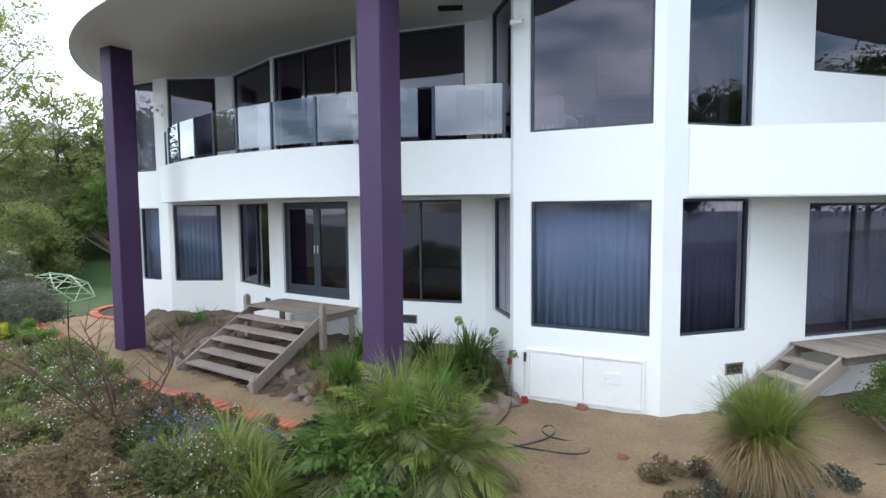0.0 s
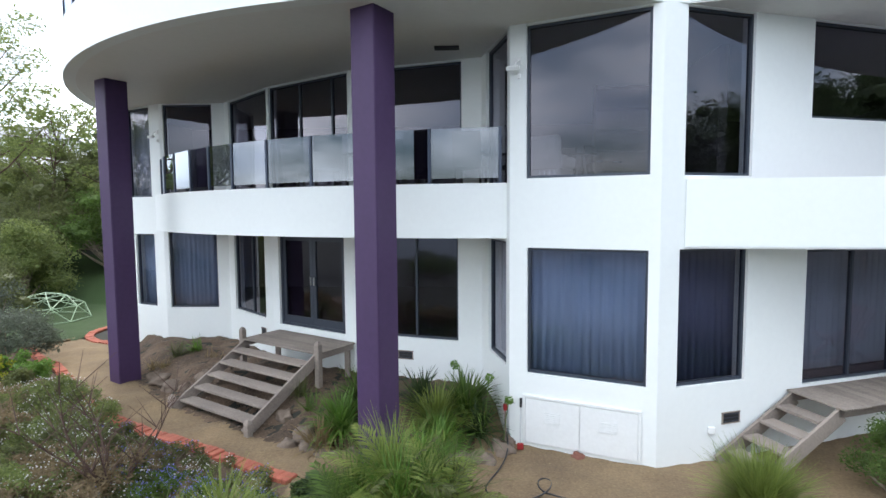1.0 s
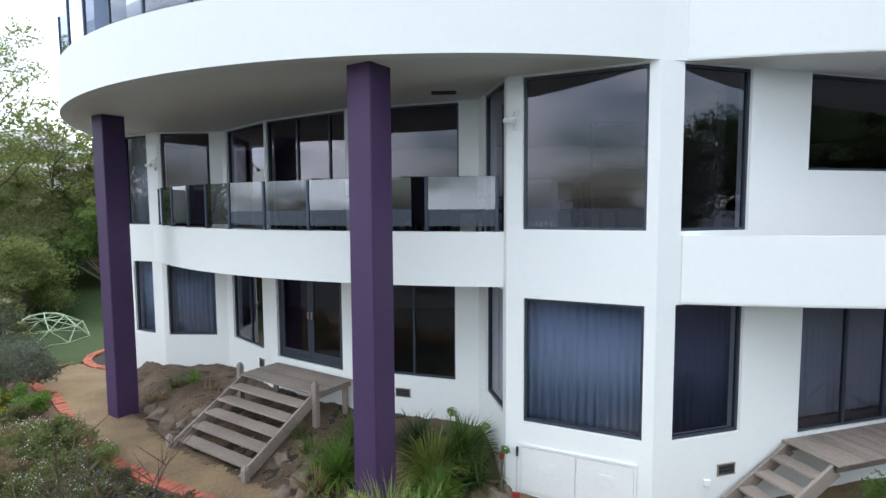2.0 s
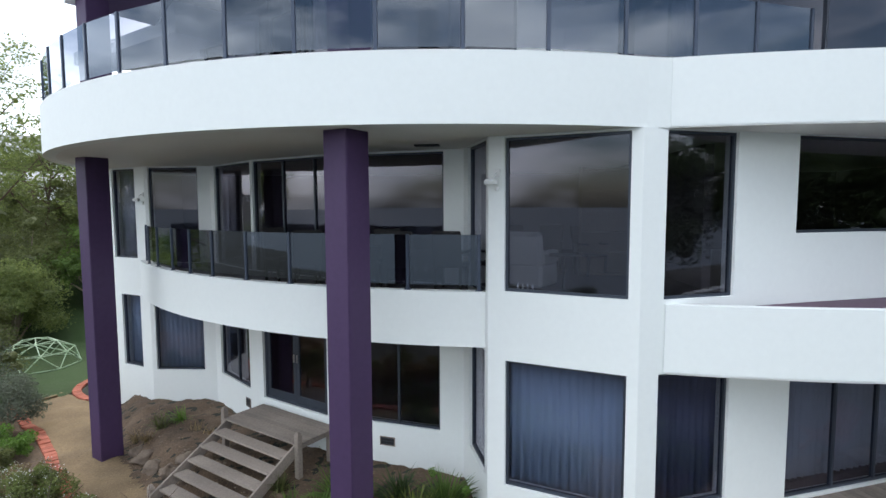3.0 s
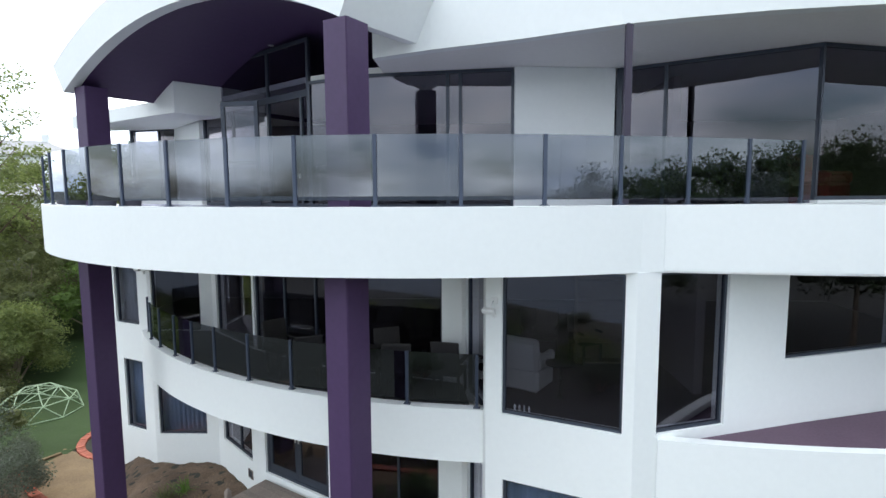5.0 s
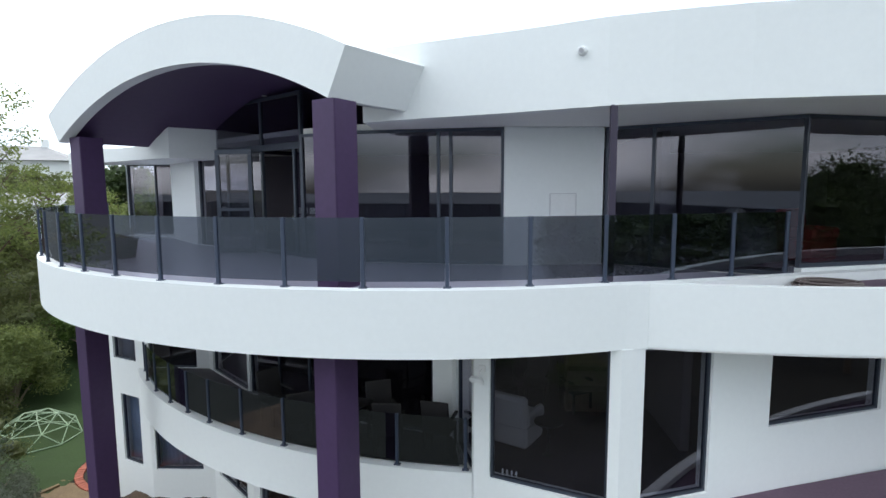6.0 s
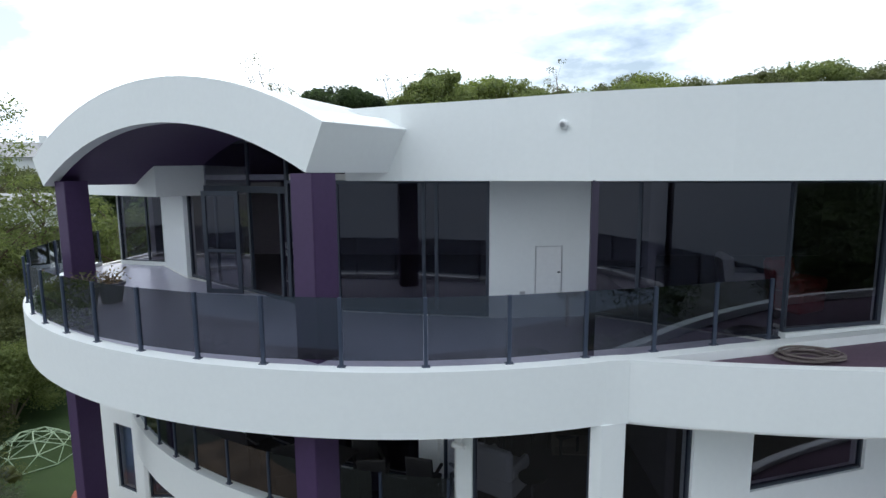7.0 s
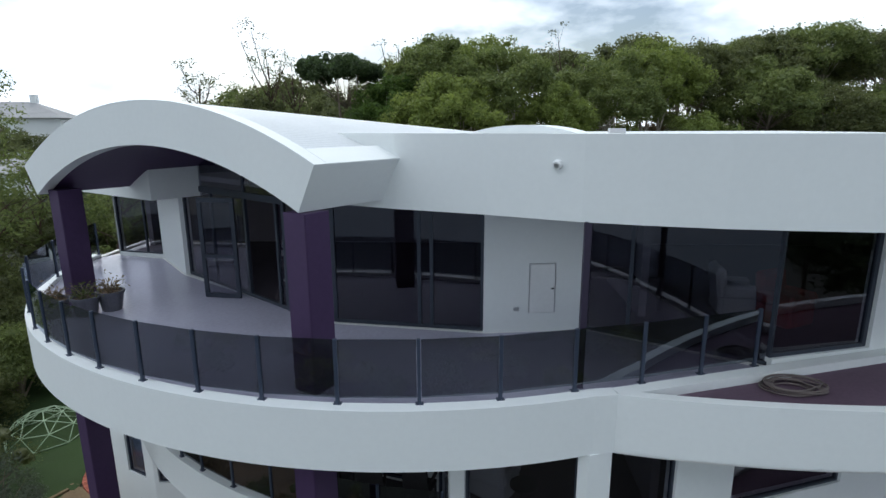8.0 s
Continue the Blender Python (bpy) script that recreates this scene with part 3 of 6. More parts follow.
# closing walls behind
tagged(part("wall_back", strip([(12.6, 20.9), (-9.9, 20.9)], 0.2, -0.4, 10.4), WHITE), "plain rendered rear wall of the house", "wall", kind="structure")
bm = strip([(-9.75, 20.8), (-9.75, 14.2)], 0.2, -0.4, DECK_FLOOR)
add_box(bm, (0.2, 3.4, EAVE - DECK_FLOOR), Matrix.Translation((-9.2, 19.2, (EAVE + DECK_FLOOR) / 2)))
tagged(part("wall_west_end", bm, WHITE), "plain rendered west end wall", "wall", kind="structure")
tagged(part("wall_east_end", strip([(12.45, 10.4), (12.45, 20.8)], 0.2, -0.4, 10.4), WHITE), "plain rendered east end wall", "wall", kind="structure")


def circle_through(p, q, r):
    (ax, ay), (bx, by), (cx, cy) = p, q, r
    d = 2 * (ax * (by - cy) + bx * (cy - ay) + cx * (ay - by))
    ux = ((ax * ax + ay * ay) * (by - cy) + (bx * bx + by * by) * (cy - ay) + (cx * cx + cy * cy) * (ay - by)) / d
    uy = ((ax * ax + ay * ay) * (cx - bx) + (bx * bx + by * by) * (ax - cx) + (cx * cx + cy * cy) * (bx - ax)) / d
    return ux, uy, math.hypot(ax - ux, ay - uy)


def bow(p, q, r, n=36):
    ux, uy, rad = circle_through(p, q, r)
    a0, a1 = math.atan2(p[1] - uy, p[0] - ux), math.atan2(r[1] - uy, r[0] - ux)
    return [(ux + rad * math.cos(a0 + (a1 - a0) * i / n), uy + rad * math.sin(a0 + (a1 - a0) * i / n)) for i in range(n + 1)]


# the barrel vault over the deck
V0 = Vector((-0.73, 6.86, 0))
VU = Vector((-0.878, 0.479, 0)).normalized()
VB = Vector((0.55, 0.835, 0)).normalized()
outer = bow((0.0, 10.53), (3.55, 11.43), (8.36, 10.22))
inner = bow((0.34, 9.88), (4.0, 10.72), (7.98, 9.65))


def vault(prof_a, prof_b, d0, d1):
    bm = bmesh.new()
    ends = []
    for d in (d0, d1):
        ends.append([[bm.verts.new(V0 + VU * u + VB * d + Vector((0, 0, z))) for u, z in pr] for pr in (prof_a, prof_b)])
    n = len(prof_a)
    for i in range(n - 1):
        for e in ends:
            bm.faces.new((e[0][i], e[0][i + 1], e[1][i + 1], e[1][i]))
        for k in (0, 1):
            bm.faces.new((ends[0][k][i], ends[0][k][i + 1], ends[1][k][i + 1], ends[1][k][i]))
    for i in (0, n - 1):
        bm.faces.new((ends[0][0][i], ends[0][1][i], ends[1][1][i], ends[1][0][i]))
    bmesh.ops.recalc_face_normals(bm, faces=bm.faces)
    return bm


roof = empty("vault_roof", "white barrel vault roof over the deck with purple underside", "roof", kind="structure")
part("vault_fascia", vault(outer, inner, 0.0, 0.22), WHITE, roof, "white arched front fascia")
low_skin = [(u, z + 0.01) for u, z in inner]
part("vault_soffit", vault([(u, z + 0.09) for u, z in low_skin], low_skin, 0.22, 8.0), PURPLE, roof, "dark purple arched ceiling lining")
side = [(0.0, 10.53), (0.34, 9.88)]
part("side_fascia", vault([side[0], (0.16, 10.53)], [side[1], (0.5, 9.88)], 0.22, 2.2), WHITE, roof, "white side fascia")
# corrugated sheets over the vault
bm = bmesh.new()
un, uy, ur = circle_through((0.0, 10.53), (3.55, 11.43), (8.36, 10.22))
a0, a1 = math.atan2(10.53 - uy, 0.0 - un), math.atan2(10.22 - uy, 8.36 - un)
steps = 440
prev = None
for i in range(22, steps + 1):
    a = a0 + (a1 - a0) * i / steps
    rr = ur + 0.012 + 0.012 * math.cos(i * math.pi / 2)
    u, z = un + rr * math.cos(a), uy + rr * math.sin(a)
    pair = [bm.verts.new(V0 + VU * u + VB * d + Vector((0, 0, z - 0.02 - 0.065 * d))) for d in (0.23, 10.5)]
    if prev:
        bm.faces.new((prev[0], pair[0], pair[1], prev[1]))
    prev = pair
cap = [(un + ur * math.cos(a0 + (a1 - a0) * i / 40), uy + ur * math.sin(a0 + (a1 - a0) * i / 40)) for i in range(3)]
part("gutter_cap", vault([(u, z + 0.005) for u, z in cap], [(u, z - 0.012) for u, z in cap], 0.22, 2.2), WHITE, roof, "smooth white capping along the edge")
part("roof_sheeting", bm, CORRUGATED, roof, "pale corrugated steel sheeting", smooth=True)

# ---- balustrades ----
def post_mesh(h):
    bm = bmesh.new()
    add_box(bm, (0.05, 0.05, h), Matrix.Translation((0, 0, h / 2)), 0.004)
    add_box(bm, (0.11, 0.08, 0.012), Matrix.Translation((0, 0, 0.006)))
    for x in (-0.04, 0.04):
        add_box(bm, (0.016, 0.016, 0.012), Matrix.Translation((x, 0, 0.018)))
    me = bpy.data.meshes.new("post")
    bm.to_mesh(me)
    bm.free()
    me.materials.append(POST)
    return me


def balustrade(name, pts, z, h, label):
    """Posts on plates with a tinted glass pane in each bay."""
    top = empty(name, label, "balustrade")
    me = post_mesh(h)
    for i, p in enumerate(pts):
        a, b = pts[max(i - 1, 0)], pts[min(i + 1, len(pts) - 1)]
        shared("post", me, top, Matrix.Translation((p[0], p[1], z)) @ Matrix.Rotation(math.atan2(b[1] - a[1], b[0] - a[0]), 4, "Z"))
    for p, q in zip(pts, pts[1:]):
        p3, q3 = Vector((*p, 0)), Vector((*q, 0))
        d = (q3 - p3).normalized()
        bm = bar(bmesh.new(), p3 + d * 0.03 + Vector((0, 0, z + 0.08 + (h - 0.08) / 2)), q3 - d * 0.03 + Vector((0, 0, z + 0.08 + (h - 0.08) / 2)), 0.01, h - 0.09)
        coat(part("glass_pane", bm, RAILGLASS, top), Vector((d.y, -d.x, 0)))
    return top


def on_circle(center, radius, x):
    return (x, center[1] - math.sqrt(radius ** 2 - (x - center[0]) ** 2))


deck_posts = [(-9.72, 14.9), (-9.55, 13.7), (-9.1, 12.5)] + [on_circle((-0.39, 16.15), 9.59, x) for x in (-8.4, -7.68, -6.83, -6.1, -5.3, -4.48, -3.55, -2.56, -1.57, -0.5, 0.6, 1.69, 2.74)]
balustrade("deck_balustrade", deck_posts + [(3.75, 7.38), (4.72, 7.72), (5.66, 8.05)], DECK_TOP, 0.93, "curved balustrade of dark posts and tinted glass on the deck")
mid_posts = [(-7.33, 12.45)] + [on_circle((1.52, 19.0), 11.06, x) for x in (-6.85, -6.25, -5.55, -4.9, -4.22, -3.36, -2.42, -1.4, -0.31, 0.82)]
balustrade("balcony_balustrade", mid_posts, MID_TOP, 0.88, "curved balustrade of dark posts and tinted glass on the balcony")
tagged(part("steel_post", box((0.09, 0.09, 2.4), Matrix.Translation((2.83, 7.2, 8.56))), DARKPOST), "slim dark purple steel post holding up the eaves", "post", kind="structure")

# white mass over the pier under the vault, and the west eaves
bm = prism([(-6.0, 11.8), (-5.3, 12.75), (-6.2, 13.2), (-7.75, 14.9), (-10.1, 15.2), (-10.4, 14.4), (-6.8, 12.25)], 9.38, 9.7)
for v in bm.verts:
    if v.co.z > 9.6 and v.co.x > -6.1:
        v.co.z = 10.1
tagged(part("roof_bulkhead", bm, WHITE), "white rendered bulkhead and eaves under the vault", "roof", kind="structure")

# ---- ground, path, lawn, sea ----
BED = [(-9.2, 13.2), (-7.5, 11.3), (-5.6, 9.5), (-3.6, 8.25), (-2.2, 7.5), (-0.7, 7.1), (0.5, 7.35), (1.0, 7.8)]


def bed_edge(x):
    for (x0, y0), (x1, y1) in zip(BED, BED[1:]):
        if x0 <= x <= x1:
            return y0 + (y1 - y0) * (x - x0) / (x1 - x0)
    return None


def height(x, y):
    """Lie of the land: level round the house, a raised bed at the wall, a hill behind, falling to the sea in front."""
    h = 0.0
    if y > 20:
        h += min(8.0, (y - 20) * 0.25)
    if y < -14:
        h -= min(26.0, (-14 - y) * 0.35)
    e = bed_edge(x)
    if e is not None and e < y < 14:
        k = min(1.0, (y - e) / 1.1) * min(1.0, (x + 9.2) / 0.8) * min(1.0, (1.05 - x) / 0.3)
        h += 0.38 * k * k * (3 - 2 * k)
    if -16 < x < 14 and -8 < y < 16:
        h += 0.05 * noise.noise(Vector((x * 0.9, y * 0.9, 0.3))) + 0.025 * noise.noise(Vector((x * 4, y * 4, 1.7)))
        if e is not None and y > e - 0.3:
            h += 0.06 * noise.noise(Vector((x * 3.1, y * 3.1, 7.7))) + 0.045 * noise.noise(Vector((x * 7.3, y * 7.3, 2.2)))
    return h


def sheet(name, xs, ys, lift, mat, keep, label, kind="structure", category="ground"):
    bm = bmesh.new()
    grid = {}
    for j in range(len(ys) - 1):
        for i in range(len(xs) - 1):
            if not keep((xs[i] + xs[i + 1]) / 2, (ys[j] + ys[j + 1]) / 2):
                continue
            f = []
            for a, b in ((i, j), (i + 1, j), (i + 1, j + 1), (i, j + 1)):
                if (a, b) not in grid:
                    grid[a, b] = bm.verts.new((xs[a], ys[b], height(xs[a], ys[b]) + lift))
                f.append(grid[a, b])
            bm.faces.new(f)
    return tagged(part(name, bm, mat, smooth=True), label, category, kind=kind)


def steps(a, b, d):
    n = int(round((b - a) / d))
    return [a + (b - a) * i / n for i in range(n + 1)]


gx = [-1500, -500, -200, -100, -60, -40, -28] + steps(-20, 12, 0.2) + [16, 22, 30, 40, 60, 100, 200, 500, 1500]
gy = [-90, -60, -40, -25, -14] + steps(-6, 16, 0.2) + [18, 20, 24, 28, 34, 40, 46, 52, 60, 80, 120, 300, 1500]
sheet("ground", gx, gy, 0.0, LAND, lambda x, y: True, "scrubby green sloping land around the house")
sheet("garden_soil", steps(-14, 9, 0.1), steps(3.8, 14.6, 0.1), 0.012, SOIL, lambda x, y: y < 14 or x > -9, "bare brown garden soil with clods", category="soil")
sea = bmesh.new()
vs = [sea.verts.new(p) for p in ((-4000, -4500, -22), (4000, -4500, -22), (4000, -60, -22), (-4000, -60, -22))]
sea.faces.new(vs)
tagged(part("water", sea, SEA), "grey-blue sea beyond the garden", "water", kind="structure")

EDGE = [(-11.6, 13.1), (-10.4, 12.05), (-9.7, 11.6), (-8.45, 10.45), (-8.0, 9.95), (-6.65, 8.75), (-5.67, 8.17), (-5.08, 7.86), (-4.09, 7.32), (-2.98, 6.82), (-2.1, 6.35)]


def edge_y(x):
    for (x0, y0), (x1, y1) in zip(EDGE, EDGE[1:]):
        if x0 <= x <= x1:
            return y0 + (y1 - y0) * (x - x0) / (x1 - x0)
    return None


def is_path(x, y):
    wob = 0.22 * noise.noise(Vector((x * 1.3, y * 1.3, 4.0)))
    if x < -2.1:
        e, b = edge_y(x), bed_edge(x)
        b = b if b is not None else 13.9 - (x + 9.2) * 0.35
        return e is not None and e < y < b - 0.25 + wob
    if x < 0.4:
        return 5.9 - (x + 2.1) * 0.5 + wob < y < 7.0 - 0.1 * x + wob
    return 3.6 + wob < y < 8.3 and x < 7.5


sheet("path", steps(-12.4, 7.5, 0.1), steps(3.0, 15.4, 0.1), 0.026, SAND, is_path, "pale sandy gravel garden path", category="path")


def lawn_at(x, y):
    return (x < -11.5 + (y - 13.3) * 0.6 or y > 15.4) and x < -8.7 and math.hypot(x + 9.7, y - 15.3) > 1.6


sheet("lawn", steps(-24, -8.6, 0.2), steps(12.4, 26, 0.2), 0.03, LAWN, lawn_at, "short green lawn beside the house", category="lawn")


sheet("lawn_east", steps(4.7, 9, 0.2), steps(1.5, 5.5, 0.2), 0.03, LAWN, lambda x, y: x > 4.9 + 0.3 * noise.noise(Vector((y * 1.2, 0, 3))), "strip of green lawn east of the path", category="lawn")

# ---- plants ----
rng = np.random.default_rng(7)


def mesh_from(name, verts, faces, mat, parent=None, label=""):
    me = bpy.data.meshes.new(name)
    me.from_pydata(verts.tolist() if hasattr(verts, "tolist") else verts, [], faces)
    me.materials.append(mat)
    ob = new(name, me)
    if parent:
        ob.parent = parent
    if label:
        ob["label"] = label
    return ob


def leaf_cloud(centers, size, aspect=0.45, up=0.3):
    """One bent leaf at each centre, turned at random."""
    n = len(centers)
    d = rng.normal(size=(n, 3))
    d[:, 2] = d[:, 2] * 0.6 - up
    d /= np.linalg.norm(d, axis=1)[:, None]
    s = np.cross(d, rng.normal(size=(n, 3)))
    s /= np.linalg.norm(s, axis=1)[:, None] + 1e-9
    nn = np.cross(d, s)
    ln = size * rng.uniform(0.6, 1.4, size=(n, 1))
    v = np.empty((n, 4, 3))
    v[:, 0] = centers - d * ln * 0.5
    v[:, 1] = centers + s * ln * aspect * 0.5 + nn * ln * 0.08
    v[:, 2] = centers + d * ln * 0.5
    v[:, 3] = centers - s * ln * aspect * 0.5 + nn * ln * 0.08
    return v.reshape(-1, 3), [(4 * i, 4 * i + 1, 4 * i + 2, 4 * i + 3) for i in range(n)]


def in_blobs(blobs, n, hollow=0.45):
    """Points spread in the outer part of many small clumps."""
    b = np.array(blobs)
    w = b[:, 3] ** 2
    pick = rng.choice(len(b), size=n, p=w / w.sum())
    d = rng.normal(size=(n, 3))
    d /= np.linalg.norm(d, axis=1)[:, None]
    r = (hollow + (1 - hollow) * rng.random((n, 1)) ** 0.6) * (1 + 0.25 * rng.normal(size=(n, 1)) * 0.5)
    return b[pick, :3] + d * r * b[pick, 3:4] * np.array([1, 1, 0.75])


ico = bmesh.new()
bmesh.ops.create_icosphere(ico, subdivisions=2, radius=1.0)
ICO_V = np.array([v.co[:] for v in ico.verts])
ICO_F = [tuple(v.index for v in f.verts) for f in ico.faces]
ico.free()


def with_cores(v, f, blobs):
    """Adds an opaque core that blocks light to each leaf clump, well within its leaves."""
    vs, fs, o = [v], list(f), len(v)
    for x, y, z, r in blobs:
        k = rng.uniform(0.55, 0.9, size=(len(ICO_V), 1))
        vs.append(np.array([x, y, z]) + ICO_V * k * r * 0.5 * np.array([1, 1, 0.75]))
        fs += [tuple(i + o for i in q) for q in ICO_F]
        o += len(ICO_V)
    return np.vstack(vs), fs


def tree(name, x, y, h, spread, leaf, count, size, bark, label, crown_low=0.4, limbs=7, gaps=0.5, lean=0.0, ground=None, core=False):
    """A tapered trunk with limbs and twigs, and a crown of leaves in clumps."""
    z = height(x, y) if ground is None else ground
    top = empty(name, label, "tree", at=Matrix.Translation((x, y, z - 0.05)))
    bm = bmesh.new()
    r0 = (0.013 if bark is BARK else 0.008) * h + 0.03
    bend = rng.uniform(-1, 1, 2) * 0.05 * h + np.array([lean, 0])
    fork = h * crown_low
    trunk = [(bend[0] * t * t, bend[1] * t * t, t * h * 0.8) for t in (0, 0.2, 0.4, 0.6, 0.8, 1.0)]
    tube(bm, trunk, [r0 * (1 - 0.8 * t) for t in (0, 0.2, 0.4, 0.6, 0.8, 1.0)], 7)
    blobs = []
    for i in range(limbs):
        t = 0.35 + 0.6 * (i + rng.random()) / limbs
        base = Vector((bend[0] * t * t, bend[1] * t * t, t * h * 0.8))
        a = i * 2.4 + rng.uniform(-0.5, 0.5)
        reach = spread * rng.uniform(0.55, 1.0) * (1.15 - 0.5 * t)
        tip = base + Vector((math.cos(a) * reach, math.sin(a) * reach, h * rng.uniform(0.1, 0.28)))
        mid = base.lerp(tip, 0.5) + Vector((0, 0, -0.03 * h + rng.uniform(-0.1, 0.1)))
        tube(bm, [base, mid, tip], [r0 * 0.42, r0 * 0.28, r0 * 0.08], 5)
        for k in range(5):
            p = mid.lerp(tip, rng.uniform(0.2, 1.1)) + Vector(rng.normal(size=3) * spread * 0.13)
            if p.z > fork * 0.8:
                tube(bm, [mid.lerp(tip, 0.6), p], [r0 * 0.12, r0 * 0.03], 4)
                blobs.append((p.x, p.y, p.z, spread * rng.uniform(0.2, 0.37) * (1.25 - gaps)))
    for k in range(5):
        c = (bend[0] + rng.normal() * spread * 0.2, bend[1] + rng.normal() * spread * 0.2, h * rng.uniform(0.76, 0.92))
        tube(bm, [trunk[-2], c], [r0 * 0.25, r0 * 0.05], 4)
        blobs.append((*c, spread * rng.uniform(0.22, 0.38) * (1.25 - gaps)))
    part("trunk", bm, bark, top, smooth=True)
    v, f = leaf_cloud(in_blobs(blobs, count, 0.5), size, 0.45 if not core else 0.6)
    if core:
        v, f = with_cores(v, f, blobs)
    mesh_from("crown", v, f, leaf, top)
    return top


def shrub(name, x, y, h, r, leaf, count, size, label, flowers=None, nf=0, aspect=0.4, z=None):
    """A rounded shrub of small leaves on branching stems, with an uneven outline."""
    z = height(x, y) if z is None else z
    top = empty(name, label, "shrub", at=Matrix.Translation((x, y, z - 0.03)))
    blobs, bm = [], bmesh.new()
    n = max(8, int(16 * r))
    for i in range(n):
        a, q = rng.uniform(0, 6.28), r * math.sqrt(rng.random()) * 0.85
        k = rng.uniform(0.15, 0.28)
        zz = h * (1 - 0.55 * (q / r) ** 2) * rng.uniform(0.45, 1.0) - k * r * 0.3
        blobs.append((q * math.cos(a), q * math.sin(a), max(0.08, zz), max(0.1, k * (r + h) * 0.6)))
        if i < 12:
            tube(bm, [(q * 0.1, 0, 0), (q * 0.5 * math.cos(a), q * 0.5 * math.sin(a), zz * 0.5), (q * math.cos(a), q * math.sin(a), max(0.08, zz))], [0.02 * h + 0.006, 0.012 * h + 0.004, 0.003], 4)
    part("woody_base", bm, BARK, top)
    c = in_blobs(blobs, count, 0.3)
    c[:, 2] = np.abs(c[:, 2])
    v, f = leaf_cloud(c, size, aspect)
    if h > 2:
        v, f = with_cores(v, f, blobs)
    mesh_from("foliage", v, f, leaf, top)
    if flowers:
        tall = c[c[:, 2] > h * 0.35]
        fc = tall[rng.choice(len(tall), size=nf)] + np.array([0, 0, size * 0.8])
        v, f = leaf_cloud(fc, 0.024, 0.9, -0.6)
        mesh_from("blossom", v, f, flowers, top)["kind"] = "stuff"
    return top


def tuft(name, x, y, n, length, width, leaf, label, droop=1.0, upright=0.3, z0=0.0, category="plant", spread=0.06, low=-0.2, parent=None, z=None, high=1.0):
    """Long thin blades that rise from one point and arch over."""
    base = (height(x, y) if z is None else z) + z0
    verts, faces = [], []
    for i in range(n):
        a = rng.uniform(0, 2 * math.pi)
        el = math.asin(min(1.0, max(-1.0, low + (high - low) * rng.random() ** (1 - upright))))
        ln = length * rng.uniform(0.65, 1.1)
        w = width * rng.uniform(0.7, 1.2)
        p = np.array([rng.normal() * spread, rng.normal() * spread, 0.0])
        hd = np.array([math.cos(a), math.sin(a), 0.0])
        sd = np.array([-math.sin(a), math.cos(a), 0.0])
        seg = 4
        for k in range(seg + 1):
            t = k / seg
            ww = w * (1 - t) ** 0.6 * 0.5 + 0.0008
            verts += [p - sd * ww, p + sd * ww]
            e = el - droop * (t + 0.15) ** 1.5 * math.cos(el) * 1.3
            p = p + (hd * math.cos(e) + np.array([0, 0, math.sin(e)])) * ln / seg
            if p[2] + base < 0.02:
                p[2] = 0.02 - base
        o = len(verts) - 2 * (seg + 1)
        faces += [(o + 2 * k, o + 2 * k + 1, o + 2 * k + 3, o + 2 * k + 2) for k in range(seg)]
    ob = mesh_from(name, np.array(verts), faces, leaf, parent)
    if parent is None:
        tagged(ob, label, category)
    ob.matrix_basis = Matrix.Translation((x, y, base)) if parent is None else Matrix.Translation((0, 0, z0))
    return ob


def grass_tree(x, y, z, n, length, skirt, label):
    top = empty("grass_tree", label, "plant", "grass trees", at=Matrix.Translation((x, y, 0)))
    bm = tube(bmesh.new(), [(0, 0, -0.05), (0.02, 0, z * 0.5), (0, 0, z)], [0.14, 0.12, 0.1], 9)
    part("trunk", bm, BARK, top)
    tuft("leaves", 0, 0, n, length, 0.011, LEAF_LIGHT, "", droop=0.5, upright=0.5, z0=z, low=0.2, parent=top, z=0.0)
    tuft("dry_skirt", 0, 0, skirt, length * 0.95, 0.010, LEAF_STRAW, "", droop=0.75, upright=0.0, z0=z - 0.02, low=-0.85, parent=top, z=0.0, high=0.3)
    top.children[-1]["label"] = "skirt of dry straw-coloured leaves"
    return top


